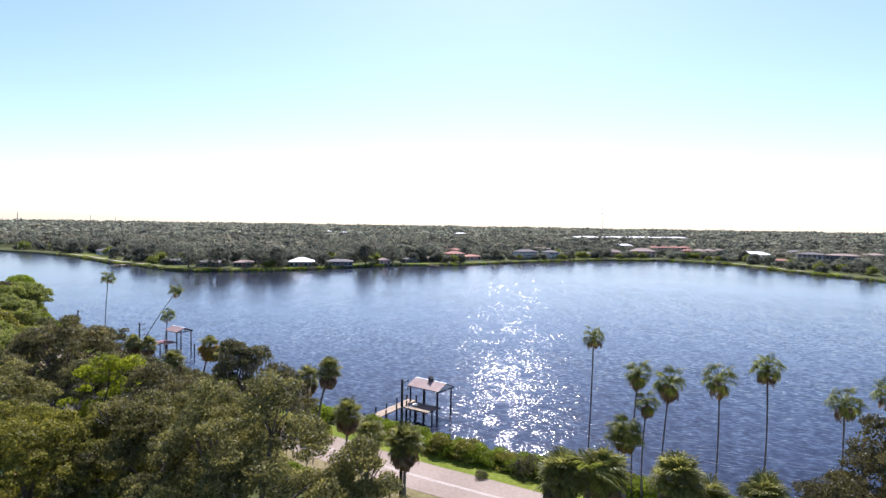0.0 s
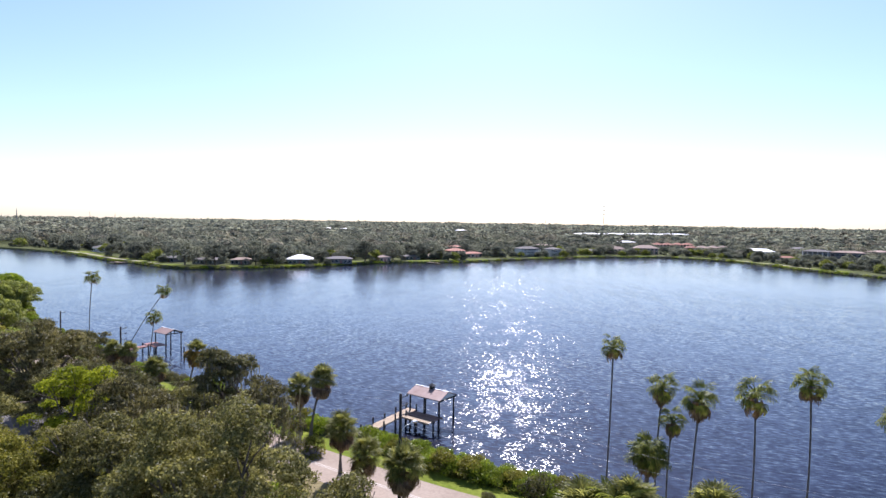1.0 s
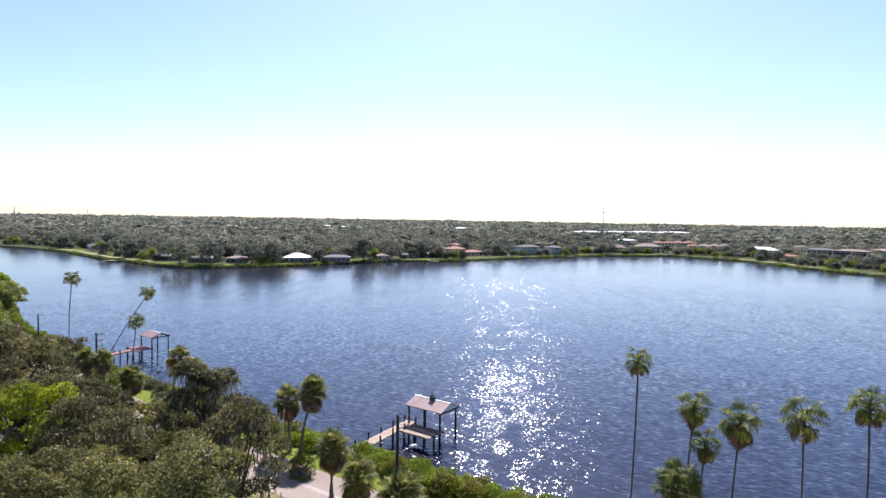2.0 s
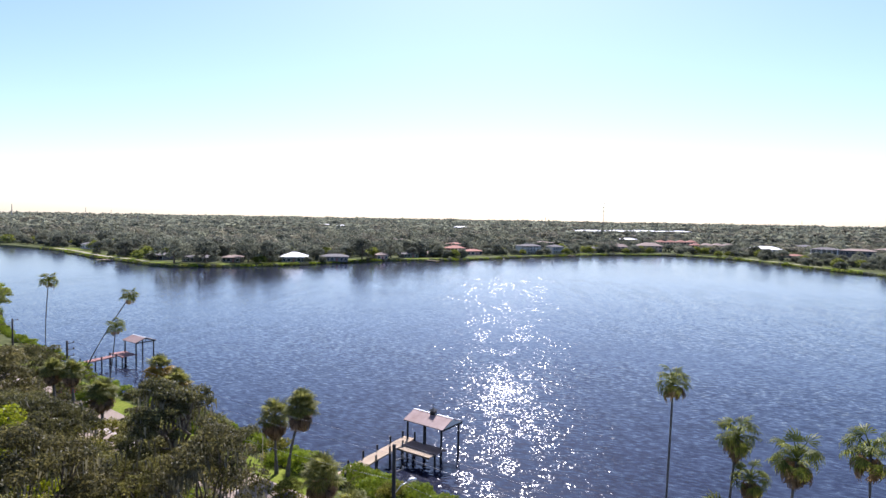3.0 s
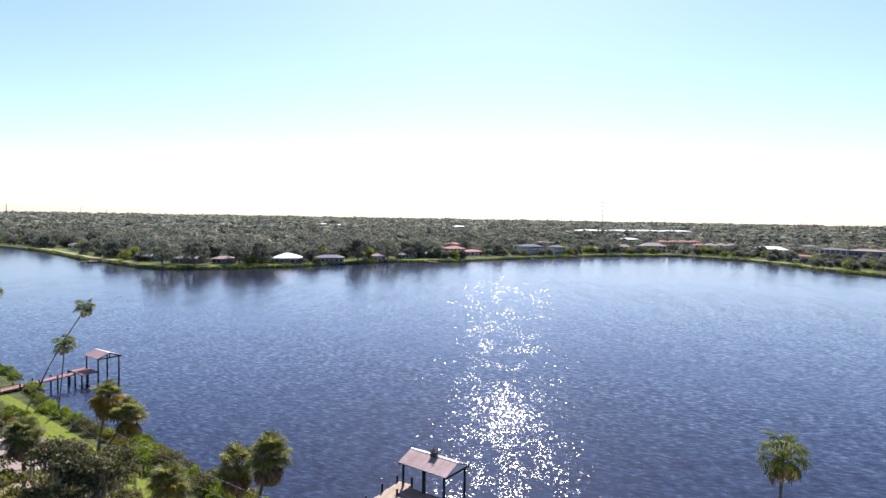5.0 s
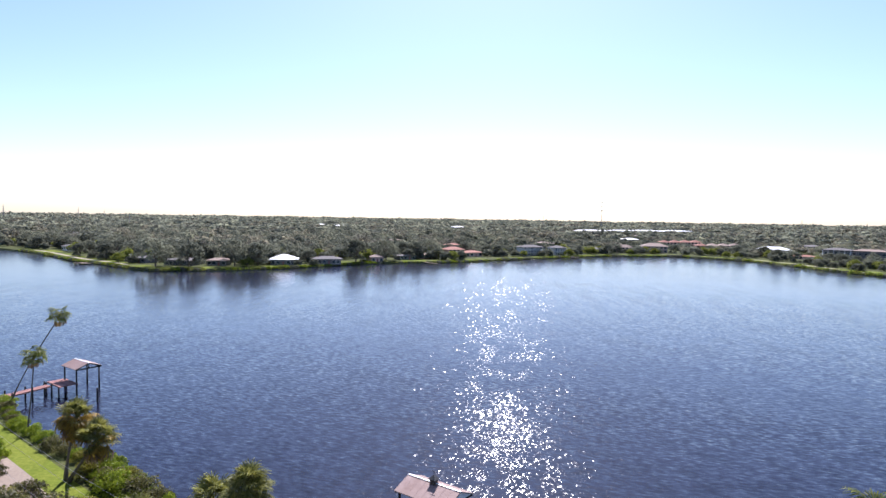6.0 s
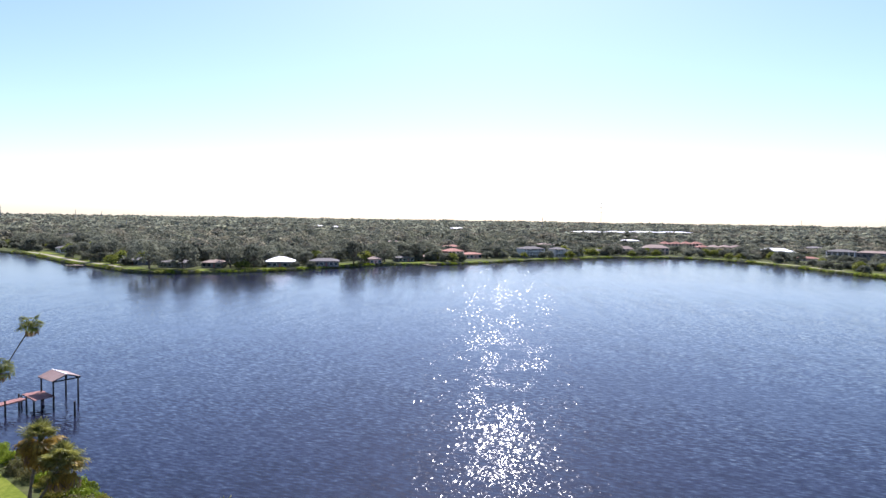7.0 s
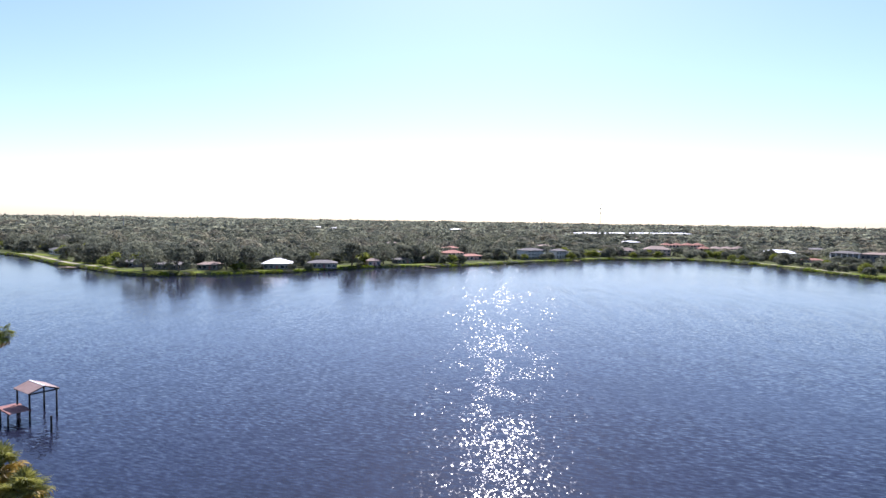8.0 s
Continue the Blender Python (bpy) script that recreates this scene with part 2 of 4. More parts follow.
ROOF_TAN = surface("tan_tiles", [(0.3, (0.25, 0.185, 0.15)), (0.7, (0.33, 0.255, 0.215))], 1.2, 0.85, 0, 0.3, spec=0.12)
TEAL = surface("teal_pool_liner", [(0.3, (0.02, 0.13, 0.11)), (0.7, (0.03, 0.17, 0.145))], 1.0, 0.3, 0, 0.1)
CAR_RED = surface("red_car_paint", [(0.3, (0.55, 0.02, 0.06)), (0.7, (0.6, 0.03, 0.08))], 1.0, 0.25, 0, 0.0, spec=0.6)
CAR_BROWN = surface("brown_car_paint", [(0.3, (0.12, 0.07, 0.06)), (0.7, (0.14, 0.085, 0.075))], 1.0, 0.3, 0, 0.0, spec=0.6)
RUBBER = surface("rubber", [(0.3, (0.02, 0.02, 0.02)), (0.7, (0.03, 0.03, 0.03))], 4, 0.9, 0, 0.0)


def glass_build(t, n, l, p):
    p.inputs["Base Color"].default_value = (0.03, 0.04, 0.05, 1)
    p.inputs["Roughness"].default_value = 0.08


GLASS = material("dark_window_glass", glass_build)


# ---- mesh tools ----
class Build:
    """Gathers vertices and faces for one mesh."""

    def __init__(self):
        self.v, self.f = [], []

    def add(self, verts, faces):
        k = len(self.v)
        self.v += [tuple(p) for p in verts]
        self.f += [tuple(k + i for i in face) for face in faces]
        return self

    def box(self, lo, hi, m=None, chamfer=0.0):
        (x0, y0, z0), (x1, y1, z1) = lo, hi
        c = chamfer
        if c:
            ring = [(x0 + c, y0), (x1 - c, y0), (x1, y0 + c), (x1, y1 - c), (x1 - c, y1), (x0 + c, y1), (x0, y1 - c), (x0, y0 + c)]
        else:
            ring = [(x0, y0), (x1, y0), (x1, y1), (x0, y1)]
        k = len(ring)
        pts = [Vector((x, y, z)) for z in (z0, z1) for x, y in ring]
        if m:
            pts = [m @ p for p in pts]
        return self.add(pts, [tuple(range(k))[::-1], tuple(range(k, 2 * k))] + [(i, (i + 1) % k, k + (i + 1) % k, k + i) for i in range(k)])

    def tube(self, points, radii, sides=8):
        pts = [Vector(p) for p in points]
        rings = []
        for i, p in enumerate(pts):
            d = (pts[min(i + 1, len(pts) - 1)] - pts[max(i - 1, 0)]).normalized()
            q = d.to_track_quat("Z", "Y")
            rings += [p + q @ Vector((radii[i] * math.cos(a), radii[i] * math.sin(a), 0)) for a in (2 * math.pi * j / sides for j in range(sides))]
        faces = []
        for i in range(len(pts) - 1):
            for j in range(sides):
                a, b = i * sides + j, i * sides + (j + 1) % sides
                faces.append((a, b, b + sides, a + sides))
        faces += [tuple(range(sides))[::-1], tuple(range((len(pts) - 1) * sides, len(pts) * sides))]
        return self.add(rings, faces)

    def mesh(self, name, mat, smooth=False):
        me = bpy.data.meshes.new(name)
        me.from_pydata(self.v, [], self.f)
        me.materials.append(mat)
        if smooth:
            me.polygons.foreach_set("use_smooth", [True] * len(me.polygons))
        me.update()
        return me


def quads_mesh(name, verts, mat, per=4):
    """A mesh of separate faces with the same number of corners each, from an array (faces, corners, 3)."""
    k = len(verts)
    me = bpy.data.meshes.new(name)
    me.vertices.add(k * per)
    me.vertices.foreach_set("co", np.ascontiguousarray(verts, dtype=np.float32).ravel())
    me.loops.add(k * per)
    me.loops.foreach_set("vertex_index", np.arange(k * per, dtype=np.int32))
    me.polygons.add(k)
    me.polygons.foreach_set("loop_start", np.arange(0, k * per, per, dtype=np.int32))
    me.polygons.foreach_set("loop_total", np.full(k, per, dtype=np.int32))
    me.materials.append(mat)
    me.update(calc_edges=True)
    return me


def part(name, data, parent, label="", m=None):
    ob = new(name, data)
    ob.parent = parent
    if m is not None:
        ob.matrix_local = m
    return tagged(ob, label)


def thing(name, m, label, category, group="", kind="", data=None):
    ob = new(name, data)
    ob.matrix_world = m
    return tagged(ob, label, category, group, kind)


def structure(name, data, label, category, m=None):
    ob = new(name, data)
    if m is not None:
        ob.matrix_world = m
    return tagged(ob, label, category, "", "structure")


def leaves(rng, centres, size, out=None, flat=0.5):
    """Diamond leaf sprays at centres (n, 3): corners (n, 4, 3). out: the ways that they face, roughly."""
    n = len(centres)
    nrm = rng.normal(size=(n, 3))
    if out is not None:
        nrm = nrm * flat + out
    nrm /= np.linalg.norm(nrm, axis=1, keepdims=True) + 1e-9
    u = np.cross(nrm, rng.normal(size=(n, 3)))
    u /= np.linalg.norm(u, axis=1, keepdims=True) + 1e-9
    w = np.cross(nrm, u)
    s = (size * rng.uniform(0.6, 1.35, n))[:, None]
    bend = nrm * s * rng.uniform(-0.25, 0.25, (n, 1))
    return np.stack([centres - u * s, centres + w * s * 0.48 + bend, centres + u * s, centres - w * s * 0.48 + bend], 1)


def lobes_on_dome(rng, rx, ry, h, count, lobe, under=0.25):
    """Lobe centres and radii over an uneven dome whose foot is at z 0 and top at h."""
    out = []
    p1, p2 = rng.uniform(0, 6.28, 2)
    for i in range(count):
        a = 2.399963 * i + rng.uniform(-0.5, 0.5)
        s = math.sqrt((i + 0.5) / count)
        up = math.sqrt(max(0.0, 1 - (s * 0.97) ** 2))
        k = rng.uniform(0.8, 1.06) * (1 + 0.1 * math.sin(3 * a + p1))
        swell = 1 + 0.13 * math.sin(s * 5 + 2 * a + p2) * s
        z = h * (under + (1 - under) * up) * rng.uniform(0.84, 1.03) * swell - lobe * 0.7
        out.append((s * rx * k * math.cos(a), s * ry * k * math.sin(a), max(z, h * 0.12), lobe * rng.uniform(0.6, 1.35)))
    # lower boughs that fill the crown out towards its foot
    for i in range(int(count * 0.5)):
        a, s = rng.uniform(0, 6.28), rng.uniform(0.55, 0.98)
        out.append((s * rx * math.cos(a), s * ry * math.sin(a), h * rng.uniform(-0.12, 0.45) * (1.25 - s * 0.5), lobe * rng.uniform(0.7, 1.3)))
    return np.array(out)


def lobe_leaves(rng, lobes, total, size, flat=0.7, squash=0.75):
    """Leaf sprays spread over the outer and upper faces of lobes, with gaps."""
    w = lobes[:, 3] ** 2
    pick = rng.choice(len(lobes), total, p=w / w.sum())
    d = rng.normal(size=(total, 3))
    d[:, 2] = np.where(d[:, 2] < -0.25, -d[:, 2] * 0.5, d[:, 2])
    d /= np.linalg.norm(d, axis=1, keepdims=True)
    # clumps within each lobe
    lump = 1 + 0.16 * np.sin(d[:, 0] * 7 + pick) * np.sin(d[:, 1] * 6 + 2.1 * pick) + 0.14 * np.sin(d[:, 2] * 9 + pick * 1.3)
    r = lobes[pick, 3] * lump * rng.uniform(0.5, 1.06, total) ** 0.5
    c = lobes[pick, :3] + d * r[:, None] * np.array([1, 1, squash])
    return leaves(rng, c, np.full(total, size), d, flat)


def limbs_mesh(rng, name, lobes, trunk_h, trunk_r, mat, count=14, base=(0, 0, 0)):
    b = Build()
    k = 6
    lean = rng.normal(size=2) * 0.3
    top = Vector((lean[0], lean[1], trunk_h))
    b.tube([(0, 0, -0.4), (0, 0, 0.4), (lean[0] * 0.4, lean[1] * 0.4, trunk_h * 0.5), top], [trunk_r * 1.5, trunk_r * 1.1, trunk_r * 0.9, trunk_r * 0.75], 9)
    for j in rng.choice(len(lobes), min(count, len(lobes)), replace=False):
        x, y, z, r = lobes[j]
        end = Vector((x, y, z))
        a = top.lerp(end, 0.4) + Vector((rng.normal() * 0.4, rng.normal() * 0.4, -0.1 * (end - top).length + 0.5))
        c = top.lerp(end, 0.75) + Vector((rng.normal() * 0.3, rng.normal() * 0.3, 0.1))
        b.tube([top - Vector((0, 0, 0.5)), a, c, end], [trunk_r * 0.36, trunk_r * 0.24, trunk_r * 0.14, 0.03], k)
        for _ in range(2):
            tip = end + Vector(rng.normal(size=3)) * r * 0.6
            b.tube([c, c.lerp(tip, 0.5) + Vector(rng.normal(size=3)) * 0.15, tip], [trunk_r * 0.1, 0.05, 0.02], 4)
    return b.mesh(name, mat, True)


def broadleaf(seed, rx, ry, h, foot, lobes_n, lobe, total, size, mat, name="oak_tree", flat=0.7, moss=0, moss_mat=None, trunk_r=0.45, gaps=0.0):
    """Meshes of one broad-crowned tree: trunk with limbs, crown, and hanging moss."""
    rng = np.random.default_rng(seed)
    lobes = lobes_on_dome(rng, rx, ry, h - foot, lobes_n, lobe)
    if gaps:
        lobes = lobes[rng.uniform(size=len(lobes)) > gaps]
    lobes[:, 2] += foot
    trunk = limbs_mesh(rng, "trunk", lobes, foot + 0.35 * (h - foot) * 0.5, trunk_r, BARK)
    crown = quads_mesh("crown", lobe_leaves(rng, lobes, total, size, flat), mat)
    hang = None
    if moss:
        pick = rng.choice(len(lobes), moss)
        p = lobes[pick, :3] + rng.normal(size=(moss, 3)) * lobes[pick, 3:4] * np.array([0.6, 0.6, 0.35])
        p[:, 2] -= lobes[pick, 3] * 0.45
        ln = rng.uniform(0.4, 1.3, moss)
        wd = rng.uniform(0.03, 0.09, moss)
        a = rng.uniform(0, math.pi, moss)
        side = np.stack([np.cos(a), np.sin(a), 0 * a], 1) * wd[:, None]
        low = p - np.stack([rng.normal(size=moss) * 0.1, rng.normal(size=moss) * 0.1, ln], 1)
        hang = quads_mesh("moss", np.stack([p - side, p + side, low + side * 0.25, low - side * 0.25], 1), moss_mat or MOSS)
    return trunk, crown, hang


def plant(name, meshes, x, y, z, turn, label, category="tree", group="", scale=1.0, part_labels=()):
    m = Matrix.Translation((x, y, z)) @ Matrix.Rotation(turn, 4, "Z") @ Matrix.Scale(scale, 4)
    t = thing(name, m, label, category, group)
    for key, me in zip(("trunk", "crown", "moss"), meshes):
        if me:
            ob = part(key, me, t, "grey hanging moss" if key == "moss" else "")
            if key == "moss":
                tagged(ob, kind="stuff")
    return t


# ---- shoreline, lake, ground ----
LAND = 1.2
NEAR_SHORE = [(-215, 262), (-186, 252), (-160, 234), (-132, 203), (-104, 168), (-69, 136.5), (-55, 122), (-46, 115), (-36, 108.3), (-31, 104), (-25, 99), (-20, 94.5), (-12.3, 90), (-0.6, 81), (7.1, 75.5), (16, 70.5), (26, 65), (38, 58.5), (55, 46), (80, 28), (130, -10), (260, -60)]
FAR_SHORE = [(420, 150), (300, 290), (266, 385), (259, 420), (256, 443), (255, 472), (250, 500), (240, 521), (226, 540), (208, 553), (184, 551), (158, 546), (132, 537), (105, 518), (80, 501), (57, 482), (35, 465), (9, 447), (-22, 440), (-54, 417), (-81, 390), (-107, 373), (-133, 365), (-147, 363), (-167, 376), (-196, 401), (-226, 425), (-278, 478), (-318, 509), (-420, 560), (-700, 600), (-760, 420), (-420, 262)]


def smooth_loop(points, per=6, closed=True, rough=0.8, seed=3):
    """Catmull-Rom through points, with a small uneven edge."""
    rng = np.random.default_rng(seed)
    p = np.array(points, float)
    k = len(p)
    out = []
    for i in range(k if closed else k - 1):
        get = (lambda j: p[j % k]) if closed else (lambda j: p[min(max(j, 0), k - 1)])
        a, b, c, d = get(i - 1), get(i), get(i + 1), get(i + 2)
        for s in np.arange(per) / per:
            q = 0.5 * (2 * b + (c - a) * s + (2 * a - 5 * b + 4 * c - d) * s * s + (3 * b - a - 3 * c + d) * s ** 3)
            out.append(q + rng.normal(size=2) * rough * 0.5)
    if not closed:
        out.append(p[-1])
    return np.array(out)


lake_loop = smooth_loop(NEAR_SHORE[::-1] + FAR_SHORE[::-1])


def inset(loop, d):
    nxt, prv = np.roll(loop, -1, 0), np.roll(loop, 1, 0)
    tan = nxt - prv
    tan /= np.linalg.norm(tan, axis=1, keepdims=True) + 1e-9
    area = 0.5 * np.sum(loop[:, 0] * nxt[:, 1] - nxt[:, 0] * loop[:, 1])
    nrm = np.stack([-tan[:, 1], tan[:, 0]], 1) * (1 if area > 0 else -1)
    return loop + nrm * d


from mathutils import geometry  # noqa: E402

outer = [(-4600, -4600), (4600, -4600), (4600, 4700), (-4600, 4700)]
pts2 = [Vector(p) for p in outer] + [Vector(p) for p in lake_loop]
n_l = len(lake_loop)
edges = [(i, (i + 1) % 4) for i in range(4)] + [(4 + i, 4 + (i + 1) % n_l) for i in range(n_l)]
res = geometry.delaunay_2d_cdt(pts2, edges, [], 0, 1e-4)


def inside(x, y, loop):
    a, b = loop, np.roll(loop, -1, 0)
    cross = ((a[:, 1] > y) != (b[:, 1] > y)) & (x < (b[:, 0] - a[:, 0]) * (y - a[:, 1]) / (b[:, 1] - a[:, 1] + 1e-12) + a[:, 0])
    return bool(cross.sum() % 2)


gb = Build()
gb.v = [(p.x, p.y, LAND) for p in res[0]]
gb.f = [tuple(f) for f in res[2] if not inside(sum(res[0][i].x for i in f) / len(f), sum(res[0][i].y for i in f) / len(f), lake_loop)]
k0 = len(gb.v)
foot = inset(lake_loop, 2.2)
gb.v += [(x, y, LAND) for x, y in lake_loop] + [(x, y, -1.2) for x, y in foot]
gb.f += [(k0 + i, k0 + (i + 1) % n_l, k0 + n_l + (i + 1) % n_l, k0 + n_l + i) for i in range(n_l)]
structure("ground", gb.mesh("ground", GROUND), "flat wooded land covered with grass and leaf litter", "ground")

wb = Build()
wb.add([(x, y, 0) for x, y in inset(lake_loop, -0.5)], [])
tess = geometry.tessellate_polygon([[Vector((x, y, 0)) for x, y, _ in wb.v]])
wb.f = [tuple(t) for t in tess]
wm = wb.mesh("water", WATER)
if wm.polygons[0].normal.z < 0:
    wm.flip_normals()
structure("water", wm, "rippled blue lake glittering in the sun", "lake")


# ---- road, verge, far lawns ----
def offset_line(line, d):
    tan = np.gradient(line, axis=0)
    tan /= np.linalg.norm(tan, axis=1, keepdims=True)
    return line + np.stack([tan[:, 1], -tan[:, 0]], 1) * d


def strip(name, line, d0, d1, z, mat, edge=0.0):
    """A ribbon between two offsets of a line, with a thin edge."""
    a, b = offset_line(line, d0), offset_line(line, d1)
    k = len(line)
    bd = Build()
    bd.add([(x, y, z) for x, y in a] + [(x, y, z) for x, y in b] + [(x, y, z - 0.12) for x, y in a] + [(x, y, z - 0.12) for x, y in b], [])
    for i in range(k - 1):
        bd.f += [(i, i + 1, k + i + 1, k + i), (i, 2 * k + i, 2 * k + i + 1, i + 1), (k + i, k + i + 1, 3 * k + i + 1, 3 * k + i)]
    me = bd.mesh(name, mat)
    if me.polygons[0].normal.z < 0:
        me.flip_normals()
    return me


ROAD_EDGE = smooth_loop([(-120, 172), (-88, 143), (-64, 123.5), (-52.8, 114), (-43.6, 106.3), (-39.7, 102.6), (-21, 88.3), (-1.2, 73.9), (7.2, 68.6), (14.8, 63.8), (30, 54), (60, 34), (120, -8)], 8, False, 0.0)
structure("road", strip("road", ROAD_EDGE, 0.0, 7.0, LAND + 0.05, ASPHALT), "pale sun-bleached two-lane lakeside road", "road")
for off in (3.55, 3.85):
    structure("trim", strip("trim", ROAD_EDGE, off, off + 0.12, LAND + 0.056, LINE), "faded double centre line on the road", "road marking")
structure("pavement", strip("pavement", ROAD_EDGE, -3.0, 0.0, LAND + 0.03, LAWN), "mown green verge beside the lakeside road", "verge")
structure("pavement", strip("pavement", ROAD_EDGE, 7.0, 12.0, LAND + 0.03, DRY), "dry grass shoulder beside the road", "verge")


# ---- palms ----
def fan_mesh(name, mat, petiole, radius, blades, spread, droop, seed, wide=0.08, bend=0.0):
    """One fan frond: arched stalk along +x, fan bent down at its end, tips drooping."""
    rng = np.random.default_rng(seed)
    b = Build()
    b.tube([(0, 0, 0), (petiole * 0.5, 0, petiole * 0.09), (petiole, 0, 0)], [0.035, 0.028, 0.02], 4)
    o = Vector((petiole - 0.03, 0, 0))
    tilt = Matrix.Rotation(radians(bend), 3, "Y")
    for i in range(blades):
        a = radians(spread) * (2 * i / (blades - 1) - 1)
        r = radius * (1 - 0.25 * abs(a) / radians(spread)) * rng.uniform(0.78, 1.12)
        d = Vector((math.cos(a), math.sin(a), 0))
        w = Vector((-math.sin(a), math.cos(a), 0)) * radius * wide
        fold = 0.05 * radius * (1 if i % 2 else -1)
        mid = d * r * 0.5 + Vector((0, 0, -droop * r * 0.08 + fold))
        far_mid = d * r * (0.8 - 0.04 * droop) + Vector((0, 0, -droop * r * 0.36 + fold * 0.5))
        tip = d * r * (1 - 0.2 * droop) + Vector((rng.normal() * 0.03, rng.normal() * 0.03, -droop * r * rng.uniform(0.75, 1.1)))
        b.add([o] + [o + tilt @ q for q in (mid - w, far_mid - w * 0.7, tip, far_mid + w * 0.7, mid + w)], [(0, 1, 2, 4, 5), (2, 3, 4)])
    return b.mesh(name, mat)


FANS = {
    "washington": [fan_mesh("frond", PALM_LEAF, 1.0, 0.86, 15, 84, dr, sd, 0.043, bd) for dr, sd, bd in ((0.4, 1, 10), (0.6, 2, 28), (0.8, 3, 46))],
    "washington_dead": [fan_mesh("dead_frond", DEAD_LEAF, 0.72, 0.95, 9, 30, 0.15, sd, 0.05, 74) for sd in (4, 5)],
    "sabal": [fan_mesh("frond", SABAL_LEAF, 1.0, 0.78, 21, 130, dr, sd, 0.055, bd) for dr, sd, bd in ((0.25, 6, 4), (0.4, 7, 12), (0.55, 8, 20))],
    "sabal_dead": [fan_mesh("dead_frond", DEAD_LEAF, 0.85, 0.85, 13, 75, 0.6, sd, 0.07, 35) for sd in (9, 10)],
    "sabal_gold": [fan_mesh("yellow_frond", GOLD_LEAF, 0.85, 0.85, 17, 115, 0.6, sd, 0.075, 25) for sd in (11, 12)],
}


def palm(sort, seed, base, top, green, dead, label, group, size=1.0, trunk_r=0.17, gold=0, low=-10):
    """A fan palm: ringed trunk from base to top, live fronds all round, dead ones hanging below."""
    rng = np.random.default_rng(seed)
    top_el = 66 if sort == "washington" else 84
    bx, by, bz = base
    t = thing("fan_palm" if sort == "washington" else "cabbage_palm", pose(bx, by, bz), label, "palm tree", group)
    d = Vector(top) - Vector(base)
    b = Build()
    pts, rad = [], []
    steps = 14
    for i in range(steps + 1):
        s = i / steps
        bow = math.sin(s * math.pi) * 0.02 * d.z
        pts.append((d.x * s ** 1.15 + bow * math.cos(seed), d.y * s ** 1.15 + bow * math.sin(seed), d.z * s - (0.35 if i == 0 else 0)))
        rad.append(trunk_r * (1.45 - 0.75 * min(1, s * 3) if s < 0.34 else 0.7 + 0.08 * math.sin(i * 2.2)))
    b.tube(pts, rad, 8)
    part("trunk", b.mesh("trunk", PALM_BARK, True), t)
    head = Vector(pts[-1])
    for i in range(green):
        s = (i + 0.5) / green
        el = top_el - (top_el - low) * s ** 0.9 + rng.normal() * 9
        az = 137.5 * i + rng.normal() * 14
        k = size * rng.uniform(0.85, 1.12)
        m = Matrix.Translation(head + Vector((0, 0, 0.25 * (1 - s)))) @ Matrix.Rotation(radians(az), 4, "Z") @ Matrix.Rotation(radians(-el), 4, "Y") @ Matrix.Rotation(radians(rng.normal() * 15), 4, "X") @ Matrix.Scale(k, 4)
        part("frond", FANS[sort][i % 3], t, "", m)
    for i in range(dead + gold):
        el = rng.uniform(-38, 8) if sort == "washington" else rng.uniform(-80, -12)
        if i < gold:
            el = rng.uniform(-45, 40)
        az = 137.5 * i + rng.normal() * 25
        k = size * rng.uniform(0.85, 1.1) * (1.02 if sort == "washington" else 1.08)
        m = Matrix.Translation(head + Vector((0, 0, -0.05 - (0.45 if sort == "washington" else 0.35) * rng.uniform() ** 1.5 * size))) @ Matrix.Rotation(radians(az), 4, "Z") @ Matrix.Rotation(radians(-el), 4, "Y") @ Matrix.Scale(k, 4)
        pool = FANS["sabal_gold"] if i < gold else FANS[sort + "_dead"]
        part("yellow_frond" if i < gold else "dead_frond", pool[i % 2], t, "yellowing frond" if i < gold else "dry brown frond", m)
    return t


TALL = "tall slender fan palm on the lake bank with brown hanging skirt"
ROW = "row of fan palms on the lake bank"
palm("washington", 1, (17.4, 63.2, LAND), (17.9, 63.2, 18.8), 28, 14, TALL, ROW, 0.93, 0.115)
palm("washington", 2, (22.4, 63.2, LAND), (22.8, 63.2, 14.9), 30, 34, TALL, ROW, 1.07, 0.115)
palm("washington", 3, (23.4, 62.7, LAND), (23.6, 62.6, 11.9), 28, 31, "fan palm on the lake bank with thick brown skirt", ROW, 0.93, 0.115)
palm("washington", 4, (23.5, 58.4, LAND), (24.2, 58.2, 15.2), 30, 34, TALL, ROW, 1.12, 0.115)
palm("washington", 5, (29.0, 58.5, LAND), (29.3, 58.5, 15.6), 26, 16, TALL, ROW, 1.21, 0.115)
palm("washington", 6, (32.6, 56.6, LAND), (33.0, 56.6, 17.2), 30, 20, "tall fan palm on the lake bank with ragged hanging fronds", ROW, 1.04, 0.115)
palm("washington", 7, (38.7, 54.0, LAND), (39.0, 54.2, 14.6), 30, 18, TALL, ROW, 1.07, 0.115)
palm("washington", 8, (42.6, 53.5, LAND), (42.8, 53.5, 15.6), 30, 18, TALL, ROW, 1.07, 0.115)
palm("washington", 9, (21.0, 61.2, LAND), (20.9, 61.2, 9.1), 80, 80, "short dense fan palm with a thick brown skirt", ROW, 1.25, 0.3, low=-25)
palm("washington", 10, (-68.6, 127.9, LAND), (-68.1, 127.9, 18.2), 34, 6, "tall slender fan palm at the water's edge", "palms by the red dock", 1.1, 0.115)
palm("washington", 11, (-65.2, 133.6, 0.2), (-53.9, 128.1, 15.6), 34, 6, "fan palm leaning far out over the water", "palms by the red dock", 1.1, 0.115)
